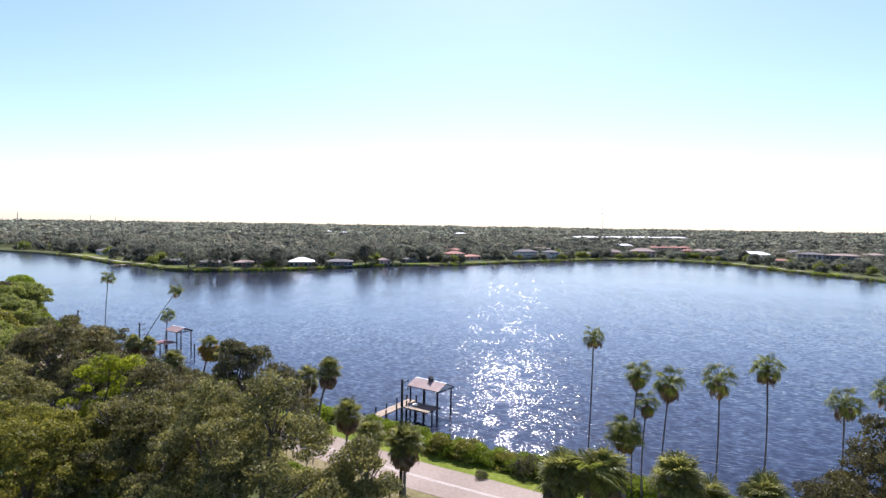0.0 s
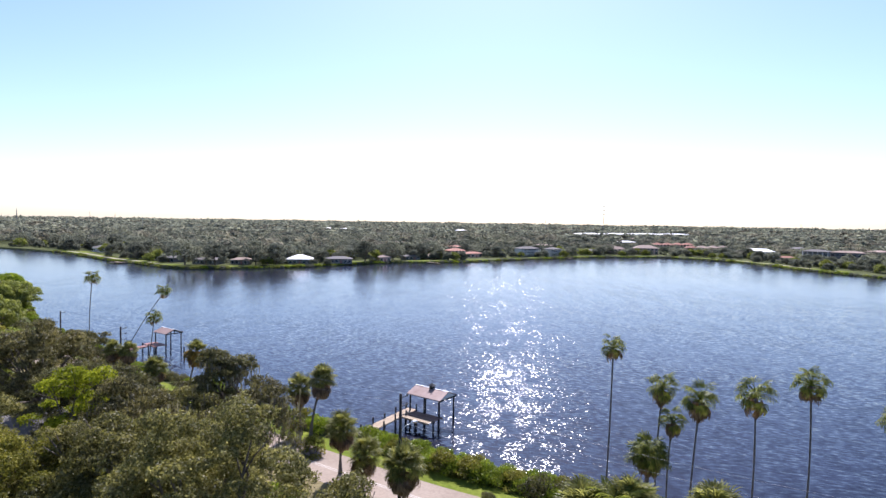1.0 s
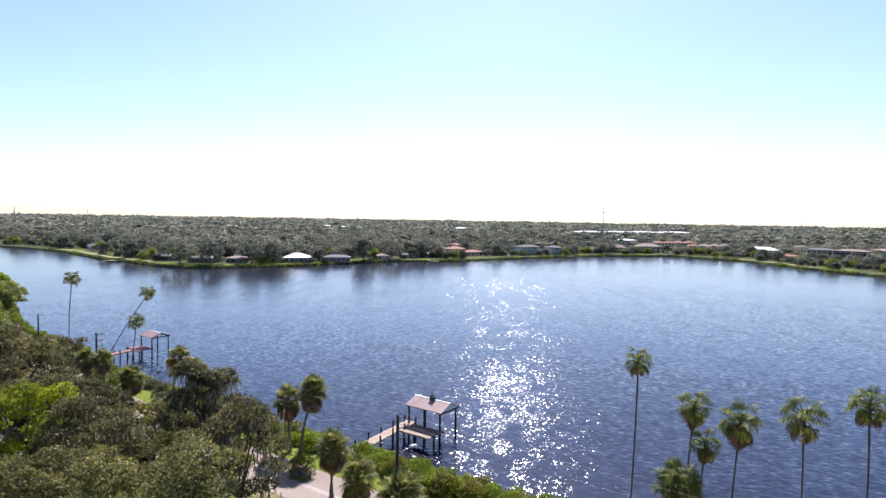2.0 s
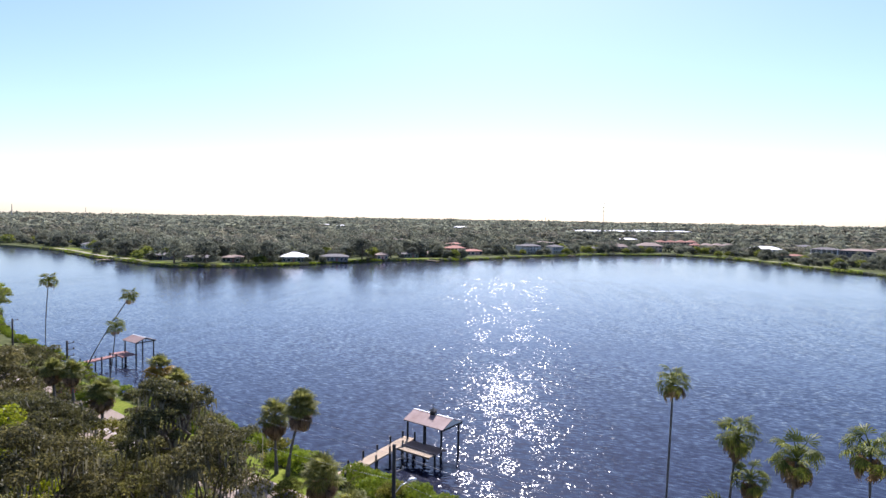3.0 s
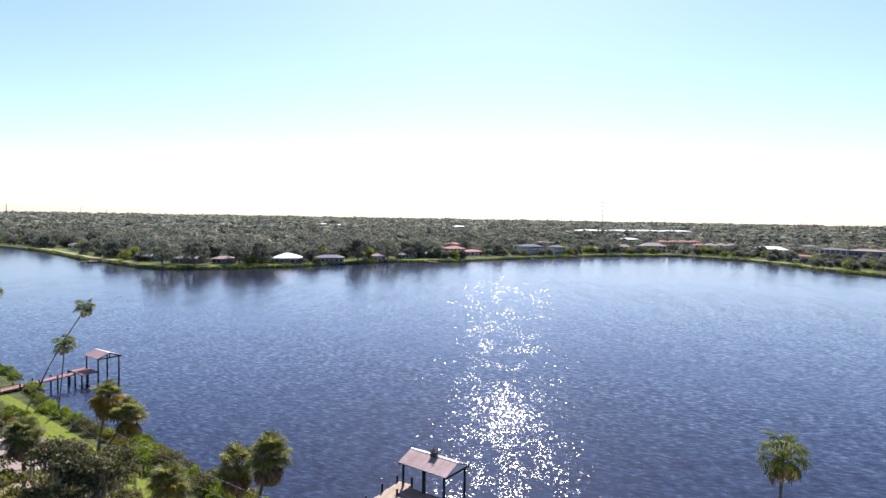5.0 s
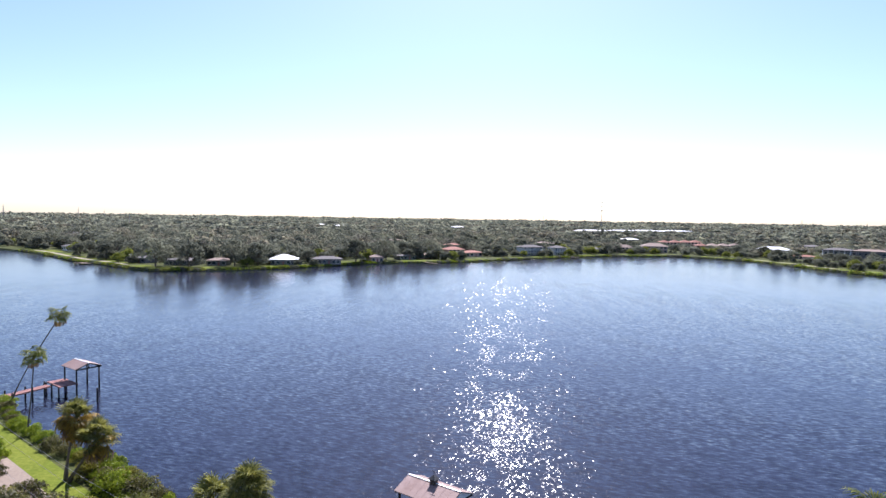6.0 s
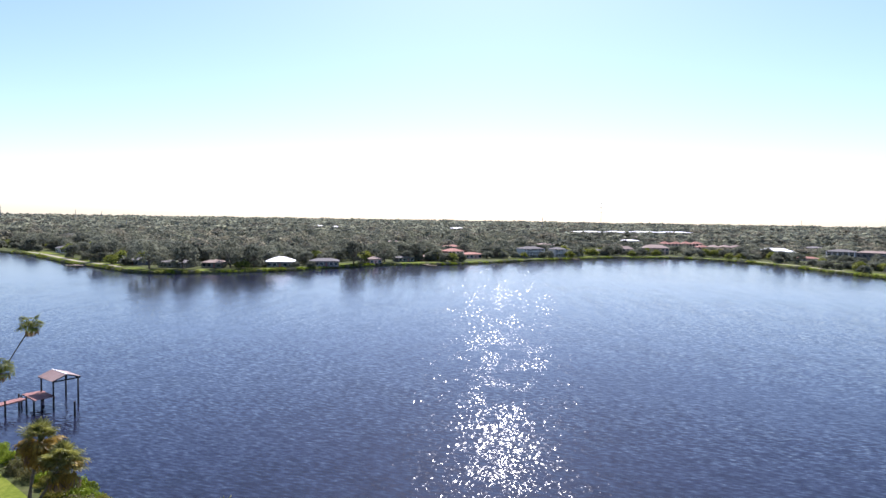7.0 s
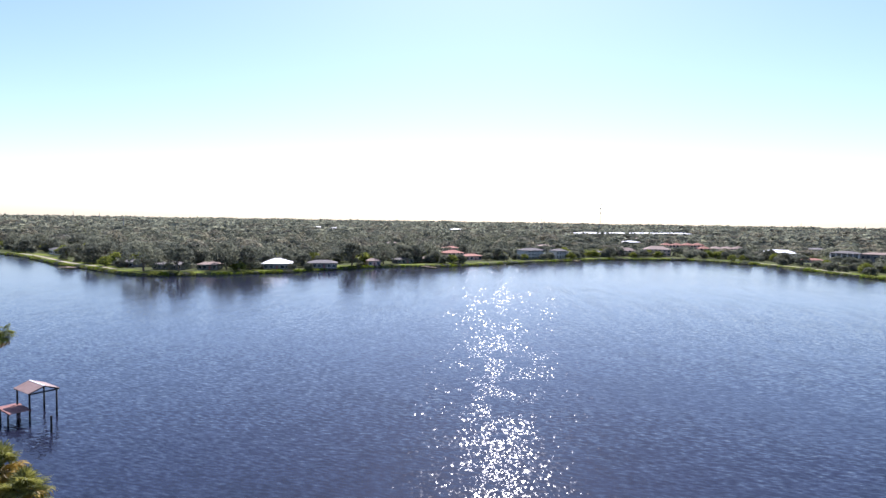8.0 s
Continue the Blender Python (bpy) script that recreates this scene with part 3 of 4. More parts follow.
palm("washington", 12, (-53.9, 120.6, 0.6), (-51.7, 119.0, 11.7), 34, 6, "fan palm standing at the water's edge", "palms by the red dock", 1.1, 0.115)

SAB, SABG = "round-headed cabbage palm with olive green fronds", "cabbage palms along the road"
palm("sabal", 21, (-17.3, 87.6, LAND), (-17.7, 88.4, 7.3), 42, 60, "round-headed cabbage palm with brown lower fronds", SABG, 1.36, 0.2, low=-10)
palm("sabal", 22, (-15.9, 87.0, LAND), (-14.4, 87.1, 8.8), 60, 44, SAB, SABG, 1.38, 0.2, low=-10)
palm("sabal", 23, (-40.2, 106.2, LAND), (-38.4, 105.4, 8.3), 20, 4, "cabbage palm with yellowing lower fronds", SABG, 1.4, 0.2, gold=44, low=45)
palm("sabal", 24, (-39.6, 105.8, LAND), (-35.5, 104.2, 6.5), 44, 8, "leaning cabbage palm with a full green head", SABG, 1.4, 0.2, gold=14, low=0)
palm("sabal", 25, (-45.2, 92.2, LAND), (-44.9, 91.6, 11.6), 55, 30, SAB, SABG, 0.95, 0.22, low=-10)
palm("sabal", 26, (-43.0, 92.0, LAND), (-42.8, 91.8, 11.4), 50, 30, SAB, SABG, 0.95, 0.22, low=-10)
palm("sabal", 27, (-38.4, 90.0, LAND), (-38.2, 90.0, 9.4), 60, 60, "broad cabbage palm with dense dark fronds", SABG, 1.2, 0.24, low=-10)
palm("sabal", 28, (-10.0, 75.2, LAND), (-9.7, 74.9, 6.4), 42, 46, "cabbage palm beside the road with brown skirt", SABG, 1.33, 0.2, low=-10)
palm("sabal", 29, (-6.7, 69.6, LAND), (-6.6, 69.4, 5.6), 42, 46, "cabbage palm beside the road with brown skirt", SABG, 1.33, 0.2, low=-10)
palm("sabal", 30, (-2.0, 61.6, LAND), (-2.0, 61.4, 7.6), 55, 50, "bushy cabbage palm with a thick skirt of dry fronds", SABG, 1.39, 0.22, low=-10)
palm("sabal", 31, (21.3, 48.3, LAND), (21.2, 48.3, 9.5), 75, 24, SAB, SABG, 1.58, 0.24, low=-10)
palm("sabal", 32, (12.0, 49.0, LAND), (11.8, 48.8, 9.6), 75, 24, SAB, SABG, 1.51, 0.24, low=-10)
palm("sabal", 33, (15.6, 50.4, LAND), (15.6, 50.2, 9.3), 72, 24, SAB, SABG, 1.51, 0.24, low=-10)
palm("sabal", 34, (24.8, 50.5, LAND), (24.8, 50.3, 6.8), 62, 20, SAB, SABG, 1.45, 0.24, low=-10)
palm("sabal", 35, (29.5, 50.0, LAND), (29.5, 50.0, 7.3), 62, 20, SAB, SABG, 1.45, 0.24, low=-10)
palm("sabal", 36, (-25.6, 91.6, LAND), (-25.4, 91.6, 4.2), 58, 4, "low yellow-green cabbage palm among shrubs", SABG, 1.39, 0.22, gold=6, low=-10)


def feather_mesh(seed):
    """One long arching feather frond."""
    rng = np.random.default_rng(seed)
    b = Build()
    spine = [Vector((3.0 * s, 0, 1.1 * s - 2.4 * s * s)) for s in np.linspace(0, 1, 9)]
    b.tube(spine, [0.04 - 0.003 * i for i in range(9)], 4)
    for i in range(26):
        s = 0.15 + 0.83 * i / 25
        o = Vector((3.0 * s, 0, 1.1 * s - 2.4 * s * s))
        for side in (-1, 1):
            ln = 0.8 * math.sin(math.pi * min(1, 0.2 + 0.75 * s)) * rng.uniform(0.85, 1.1)
            tip = o + Vector((0.3, side * ln * 0.8, -0.55 * ln))
            mid = o.lerp(tip, 0.5) + Vector((0.05, 0, 0.1))
            b.add([o, mid + Vector((-0.05, 0, 0)), tip, mid + Vector((0.05, 0, 0))], [(0, 1, 2, 3)])
    return b.mesh("frond", PALM_LEAF)


FEATHERS = [feather_mesh(s) for s in (1, 2)]


def feather_palm(seed, base, top, count, label):
    rng = np.random.default_rng(seed)
    t = thing("feather_palm", pose(*base), label, "palm tree")
    b = Build()
    h = top - base[2]
    b.tube([(0, 0, -0.3), (0.05, 0, h * 0.5), (0.1, 0.05, h)], [0.24, 0.17, 0.15], 8)
    part("trunk", b.mesh("trunk", PALM_BARK, True), t)
    for i in range(count):
        m = Matrix.Translation((0.1, 0.05, h)) @ Matrix.Rotation(radians(137.5 * i), 4, "Z") @ Matrix.Rotation(radians(-rng.uniform(-15, 65)), 4, "Y") @ Matrix.Scale(rng.uniform(0.8, 1.05), 4)
        part("frond", FEATHERS[i % 2], t, "", m)


feather_palm(3, (13.9, 49.0, LAND), 10.2, 24, "feather palm with long arching fronds beside the road")


# ---- near trees ----
def oak(seed, rx, ry, h, foot, mat, x, y, label, dense=1.0, moss=0, gaps=0.1, lobe=1.15, trunk_r=0.45, size=0.115):
    area = math.pi * rx * ry
    count = int(area / (lobe * lobe) * 0.62)
    total = int(area * 400 * dense * (0.115 / size) ** 2)
    plant("oak_tree", broadleaf(seed, rx, ry, h, foot, count, lobe, total, size, mat, moss=moss, gaps=gaps, trunk_r=trunk_r), x, y, LAND, seed * 0.7, label)


oak(1, 6.6, 7.0, 19.6, 6.0, OAK_LEAF, -11.6, 38.0, "huge spreading live oak with small olive leaves", 1.0, trunk_r=0.6, lobe=0.95, size=0.095, gaps=0.14)
oak(2, 7.6, 7.5, 16.0, 5.5, OAK_LEAF, -21.0, 46.5, "live oak with a dense olive crown", 0.95, lobe=1.0, size=0.1, gaps=0.15)
oak(3, 7.6, 7.5, 15.0, 6.0, YELLOW_LEAF, -30.0, 44.5, "sunlit yellow-green oak near the house", 0.95, lobe=1.0, gaps=0.12, size=0.1)
oak(4, 4.6, 4.2, 14.8, 5.0, BRIGHT_LEAF, -33.4, 64.2, "bright lime green young tree among dark oaks", 0.8, gaps=0.25, size=0.14, lobe=1.05)
oak(5, 3.3, 3.4, 16.2, 8.0, DARK_LEAF, -21.9, 70.0, "tall gnarled dark oak hung with grey moss", 1.4, 600, 0.12, 0.85, 0.5)
oak(6, 6.2, 5.8, 14.6, 2.2, BROWN_LEAF, -27.0, 60.5, "dark oak draped with hanging moss", 1.0, 900, 0.08, 1.0)
oak(7, 9.0, 8.0, 14.6, 1.8, BROWN_LEAF, -54.5, 90.0, "broad dark oak near the bend of the road", 1.0, 0, 0.04, 1.2, 0.55, 0.15)
oak(8, 5.5, 5.5, 12.6, 1.6, DARK_LEAF, -63.5, 101.0, "dark oak on the lake side of the road", 1.0, 0, 0.04, 1.1, 0.45, 0.15)
oak(9, 4.0, 3.8, 14.7, 4.0, BROWN_LEAF, -15.7, 62.5, "brownish oak hung with grey moss beside the road", 0.9, 1100, 0.14, 0.9, 0.35)
oak(10, 6.5, 6.0, 13.4, 2.2, DARK_LEAF, -36.0, 74.0, "dark oak over the house roof", 1.0, 400, 0.1, 1.1)
oak(11, 7.0, 6.5, 14.0, 5.0, YELLOW_LEAF, -37.5, 51.5, "yellow-green oak beside the pool garden", 0.8, 0, 0.22, 1.0, size=0.1)
oak(12, 7.0, 7.0, 12.0, 4.0, BROWN_LEAF, -58.0, 66.0, "olive oak beyond the house", 0.7, 0, 0.15, 1.4, 0.45, 0.15)
oak(13, 5.0, 5.5, 12.4, 4.0, OAK_LEAF, -17.0, 53.5, "olive oak beside the road", 0.85, 0, 0.15, 0.95, size=0.1)
oak(15, 5.6, 5.6, 11.0, 2.0, DARK_LEAF, -45.0, 82.0, "dark oak beside the road", 0.95, 200, 0.1, 1.1, 0.4)
oak(16, 2.2, 2.2, 6.4, 2.0, DARK_LEAF, -35.5, 92.5, "small dark tree beside the road", 0.7, 60, 0.25, 0.7, 0.22)
oak(17, 5.0, 5.0, 12.5, 4.0, OAK_LEAF, -5.0, 26.0, "olive oak in the garden", 0.8, 0, 0.12, 1.2)
oak(14, 5.2, 5.2, 14.0, 3.0, OAK_LEAF, -43.5, 62.5, "olive oak beside the house wall", 0.85, 0, 0.12, 1.1)
oak(27, 4.4, 4.4, 14.7, 1.5, OAK_LEAF, -4.2, 39.5, "low olive oak beside the road", 1.3, 0, 0.0, 0.95, 0.35, 0.095)
oak(18, 4.4, 4.4, 9.4, 2.6, YELLOW_LEAF, -22.5, 56.0, "low yellow-green tree among the oaks", 0.8, 0, 0.2, 1.0, 0.3)
oak(19, 4.6, 4.6, 8.4, 2.2, OAK_LEAF, -26.5, 73.5, "low oak with sparse crown beside the road", 0.7, 260, 0.3, 1.0, 0.3)

oak(23, 4.4, 4.2, 11.2, 1.6, DARK_LEAF, -56.0, 104.5, "dark oak beside the bend of the road", 1.0, 0, 0.15, 1.1, 0.35, 0.14)
oak(24, 3.6, 3.4, 7.6, 2.0, OAK_LEAF, -31.0, 84.5, "low olive tree beside the road", 0.8, 120, 0.15, 0.95, 0.3, 0.13)
oak(25, 3.2, 3.2, 7.0, 2.0, YELLOW_LEAF, -38.0, 86.5, "low yellow-green tree beside the road", 0.8, 0, 0.15, 0.95, 0.3, 0.13)
oak(26, 3.4, 3.4, 8.6, 2.2, DARK_LEAF, -48.5, 98.5, "small dark oak beside the road", 0.7, 0, 0.2, 0.95, 0.3, 0.14)

plant("wispy_tree", broadleaf(20, 4.2, 4.0, 17.4, 1.5, 80, 1.05, 70000, 0.09, PINE_LEAF, flat=1.4, trunk_r=0.4, gaps=0.08), 29.6, 36.5, LAND, 0.0, "tall dark wispy tree with brownish foliage")
plant("wispy_tree", broadleaf(21, 2.6, 2.6, 14.9, 2.0, 44, 0.85, 34000, 0.085, PINE_LEAF, flat=1.4, trunk_r=0.35, gaps=0.1), 24.6, 34.8, LAND, 1.0, "lower dark wispy tree with brownish foliage")

# light green trees on the far side of the bend
LIGHT = [broadleaf(30 + i, 6.5, 6.5, 9.5, 2.0, 46, 1.6, 14000, 0.3, m, trunk_r=0.4, gaps=0.12) for i, m in enumerate((SOFT_LEAF, YELLOW_LEAF, HEDGE_LEAF, DARK_LEAF))]
rng_l = np.random.default_rng(77)
for i, (x, y) in enumerate([(-134, 202), (-140, 206), (-129, 195), (-147, 214), (-152, 224), (-132, 190), (-139, 196), (-145, 203), (-125, 178), (-150, 210), (-160, 214), (-141, 192), (-152, 196), (-132, 178), (-144, 182), (-122, 163), (-133, 166), (-112, 150), (-124, 153), (-100, 136), (-113, 139), (-90, 126), (-102, 122), (-82, 117), (-93, 112), (-106, 154), (-112, 161), (-119, 169), (-75, 108), (-168, 205), (-165, 190), (-85, 104), (-78, 96), (-70, 84), (-95, 98)]):
    plant("shade_tree", LIGHT[(0, 0, 0, 0, 2, 0, 0, 3, 0, 0, 2, 0, 0, 2, 0, 0, 2, 1, 0, 1)[i % 20]], x, y, LAND, rng_l.uniform(0, 6.28), "leafy tree near the lake shore", "tree", "trees along the bend", rng_l.uniform(0.7, 0.92))


# ---- shoreline shrubs ----
def shrub_mesh(seed, r, h, total, size, mat):
    rng = np.random.default_rng(seed)
    lobes = lobes_on_dome(rng, r, r, h, 12, r * 0.42, 0.3)
    b = Build()
    for i in range(7):
        x, y, z, _ = lobes[i]
        b.tube([(0.1 * x, 0.1 * y, -0.4), (0.5 * x, 0.5 * y, 0.5 * z), (x, y, z)], [0.06, 0.04, 0.015], 5)
    return b.mesh("trunk", BARK), quads_mesh("crown", lobe_leaves(rng, lobes, total, size, 0.8), mat), None


SHRUBS = [shrub_mesh(50 + i, 1.6, h, 3200, 0.11, m) for i, (h, m) in enumerate([(2.3, HEDGE_LEAF), (2.0, HEDGE_LEAF), (2.6, YELLOW_LEAF), (2.1, DARK_LEAF)])]
rng_s = np.random.default_rng(5)
near = smooth_loop(NEAR_SHORE, 10, False, 0.0)
step = np.r_[0, np.cumsum(np.linalg.norm(np.diff(near, axis=0), axis=1))]
for s in np.arange(60, step[-1] - 230, 1.75):
    x, y = np.interp(s, step, near[:, 0]), np.interp(s, step, near[:, 1])
    if -13.5 < x < -9.0 or -72 < x < -66.5 and y < 140:
        continue
    thin = -47 < x < -38 or -30 < x < -17
    if thin and rng_s.uniform() < 0.45:
        continue
    low_bank = x < -39
    for row in range(1 if low_bank else 2):
        back = 0.2 + row * 1.7 + rng_s.uniform(-0.4, 0.4)
        if row and thin:
            continue
        plant("shrub", SHRUBS[(0, 1, 0, 1, 2, 0, 3)[rng_s.integers(7)]], x - 0.53 * back, y - 0.85 * back, LAND - 0.35, rng_s.uniform(0, 6.28), "dense bright green mangrove shrub on the lake bank", "shrub", "shrubs along the lake bank", rng_s.uniform(0.45, 0.85) if low_bank else rng_s.uniform(0.72, 1.15))
for x, y, k, s in ((6.6, 68.9, 0.45, 3), (-30.5, 92.5, 0.9, 2), (-27.5, 95.5, 0.8, 2), (-33.5, 98.3, 0.8, 2), (-52.5, 112.0, 1.1, 0), (-58, 117, 1.2, 0), (-48.8, 107.5, 0.6, 3), (-22.8, 83.5, 1.3, 2), (-14.4, 80.8, 1.0, 2), (-29.5, 86.5, 1.4, 2), (-33.0, 88.0, 1.3, 0), (-26.4, 76.5, 1.5, 2), (-30.0, 80.0, 1.5, 3), (-23.5, 78.0, 1.4, 0), (-36, 84, 1.4, 2), (-14.6, 66.5, 1.2, 0)):
    plant("shrub", SHRUBS[s], x, y, LAND - 0.1, k * 7, "garden shrub beside the road", "shrub", "", k)


# ---- docks and boathouses ----
def boathouse(name, m, length, width, eave, ridge, wood, roof_mat, label, cupola=False, posts=3):
    """Open-sided boat shelter: local x along the ridge, y across; z 0 is the water."""
    t = thing(name, m, label, "boathouse", "boathouses on the lake")
    L, W = length / 2, width / 2
    slope = math.atan2(ridge - eave, W)
    run = math.hypot(ridge - eave, W)
    for side in (-1, 1):
        b = Build()
        b.add([(-L, 0, ridge), (L, 0, ridge), (L, side * W, eave), (-L, side * W, eave)] + [(-L, 0, ridge - 0.07), (L, 0, ridge - 0.07), (L, side * W, eave - 0.07), (-L, side * W, eave - 0.07)],
              [(0, 1, 2, 3), (4, 5, 6, 7), (3, 2, 6, 7), (0, 3, 7, 4), (1, 2, 6, 5)])
        slope_ob = part("roof", b.mesh("roof", roof_mat), t, "ribbed metal roof slope")
        rib = Build().add([(-0.02, 0, ridge + 0.003), (0.02, 0, ridge + 0.003), (0.02, side * W, eave + 0.003), (-0.02, side * W, eave + 0.003), (0, 0, ridge + 0.014), (0, side * W, eave + 0.014)],
                          [(0, 4, 5, 3), (1, 2, 5, 4), (3, 5, 2)]).mesh("rib", roof_mat)
        for i in range(9):
            part("rib", rib, slope_ob, "", Matrix.Translation((-L + 0.03 + (length - 0.06) * i / 8, 0, 0)))
    # ridge cap coloured white to stand in for sun glare on the far slope
    b = Build()
    b.box((-L, -0.1, ridge - 0.02), (L, 0.1, ridge + 0.022))
    part("ridge_cap", b.mesh("ridge_cap", ROOF_WHITE), t, "metal ridge cap, whitened for the far slope's sun glare")
    for x in (-L + 0.12, L - 0.12):
        if cupola:
            b = Build()
            b.add([(x - 0.03, -W + 0.3, eave - 0.02), (x - 0.03, W - 0.3, eave - 0.02), (x - 0.03, 0, ridge - 0.12), (x + 0.03, -W + 0.3, eave - 0.02), (x + 0.03, W - 0.3, eave - 0.02), (x + 0.03, 0, ridge - 0.12)],
                  [(0, 1, 2), (3, 5, 4), (0, 2, 5, 3), (1, 4, 5, 2)])
            part("gable", b.mesh("gable", STUCCO), t, "pale painted gable board")
        else:
            for side in (-1, 1):
                part("rafter", Build().tube([(x, side * (W - 0.2), eave - 0.1), (x, 0, ridge - 0.16)], [0.06, 0.06], 4).mesh("rafter", PILE), t)
            part("king_post", Build().box((x - 0.05, -0.06, eave - 0.1), (x + 0.05, 0.06, ridge - 0.12)).mesh("king_post", PILE), t)
        b = Build()
        b.box((x - 0.06, -W + 0.1, eave - 0.25), (x + 0.06, W - 0.1, eave - 0.05))
        part("beam", b.mesh("beam", PILE), t)
    for side in (-1, 1):
        b = Build()
        b.box((-L + 0.1, side * (W - 0.35) - 0.06, eave - 0.22), (L - 0.1, side * (W - 0.35) + 0.06, eave - 0.02))
        part("beam", b.mesh("beam", PILE), t)
        for i in range(posts):
            x = -L + 0.45 + (length - 0.9) * i / (posts - 1)
            b = Build()
            b.tube([(x, side * (W - 0.35), -1.6), (x, side * (W - 0.35), eave - 0.1)], [0.16, 0.13], 8)
            part("post", b.mesh("post", PILE, True), t)
    if cupola:
        b = Build()
        b.box((-0.32, -0.32, ridge - 0.2), (0.32, 0.32, ridge + 0.4), None, 0.05)
        b.add([(-0.44, -0.44, ridge + 0.4), (0.44, -0.44, ridge + 0.4), (0.44, 0.44, ridge + 0.4), (-0.44, 0.44, ridge + 0.4), (0, 0, ridge + 0.78)], [(3, 2, 1, 0), (0, 1, 4), (1, 2, 4), (2, 3, 4), (3, 0, 4)])
        c = part("cupola", b.mesh("cupola", DARK_METAL), t, "dark metal cupola on the ridge")
        b = Build()
        b.tube([(0, 0, ridge + 0.65), (0, 0, ridge + 1.3)], [0.03, 0.015], 6)
        b.box((-0.3, -0.012, ridge + 1.1), (0.3, 0.012, ridge + 1.14))
        part("weathervane", b.mesh("weathervane", DARK_METAL), c)
    return t


def pier(name, runs, z, wood, label, tall=0.55, step_len=2.3, board=0.15):
    """A timber pier: boarded runs on joists and paired piles that stand up beside the deck."""
    t = thing(name, pose(0, 0, 0), label, "pier", "piers on the lake")
    for a, c, width, piles in runs:
        d = Vector(c) - Vector(a)
        ln = d.length
        count = max(1, int(ln / board))
        rot = Matrix.Translation((a[0], a[1], 0)) @ Matrix.Rotation(math.atan2(d.y, d.x), 4, "Z")
        plank = Build().box((0.006, -width / 2, z - 0.04), (ln / count - 0.006, width / 2, z)).mesh("plank", wood)
        for i in range(count):
            part("plank", plank, t, "", rot @ Matrix.Translation((i * ln / count, 0.03 * math.sin(i * 12.9), 0.004 * math.sin(i * 7.7))) @ Matrix.Rotation(0.006 * math.sin(i * 5.1), 4, "Z"))
        for side in (-1, 1):
            part("joist", Build().box((0.0, side * (width / 2 - 0.12) - 0.04, z - 0.24), (ln, side * (width / 2 - 0.12) + 0.04, z - 0.05)).mesh("joist", wood), t, "", rot)
        if not piles:
            continue
        k = max(2, round(ln / step_len) + 1)
        for i in range(k):
            for side in (-1, 1):
                if piles == 1 and side > 0 and i % 2:
                    continue
                p = rot @ Vector((0.15 + (ln - 0.3) * i / (k - 1), side * (width / 2 + 0.12), 0))
                b = Build()
                up = tall if (i + (side > 0)) % 2 else tall * 0.8
                b.tube([(p.x, p.y, -1.6), (p.x + 0.02, p.y, z * 0.5), (p.x, p.y, z + up)], [0.15, 0.14, 0.13], 8)
                part("post", b.mesh("post", PILE, True), t)
    return t


ridge_dir = math.atan2(93.52 - 97.38, 1.65 + 3.32)
bh_mid = (0.5 * (-3.32 + 4.34), 0.5 * (97.38 + 96.98))
boathouse("boathouse", Matrix.Translation((bh_mid[0], bh_mid[1], 0)) @ Matrix.Rotation(ridge_dir, 4, "Z"), 6.4, 4.4, 4.4, 5.3, WOOD_GREY, ROOF_METAL, "open boathouse with a faded red metal roof over the water", True)
pier("pier", [((-10.0, 85.5), (-2.6, 98.1), 1.64, 2), ((-3.95, 94.85), (0.35, 91.65), 1.1, 0)], 1.8, WOOD_GREY, "weathered grey timber pier leading to the boathouse", 0.85, 3.0)

pier("dock_platform", [((-2.85, 96.25), (1.55, 93.1), 2.1, 1)], 1.78, WOOD_BROWN, "brown-stained timber platform shaded by the boathouse roof", -0.1, 4.0)

r2 = math.atan2(141.9 - 144.8, -60.1 + 64.1)
boathouse("boathouse", Matrix.Translation((-60.6, 145.3, 0)) @ Matrix.Rotation(r2, 4, "Z"), 5.2, 4.4, 4.3, 5.1, WOOD_RED, ROOF_METAL, "open boathouse with a faded metal roof beside a red dock", False, 2)
pier("pier", [((-69.3, 129.8), (-63.9, 141.4), 1.6, 2)], 1.8, WOOD_RED, "red-stained timber dock on dark piles", 0.6, 3.0)
pier("dock_platform", [((-64.75, 144.75), (-60.5, 141.4), 2.9, 1)], 1.78, WOOD_RED, "red-stained platform shaded by the boathouse roof", -0.1, 4.0)
t = thing("mooring_post", pose(-54.0, 138.0, 0), "dark timber mooring post standing in the water", "post")
part("shaft", Build().tube([(0, 0, -1.5), (0.02, 0, 1.0), (0, 0, 2.4)], [0.17, 0.15, 0.14], 8).mesh("shaft", PILE, True), t)


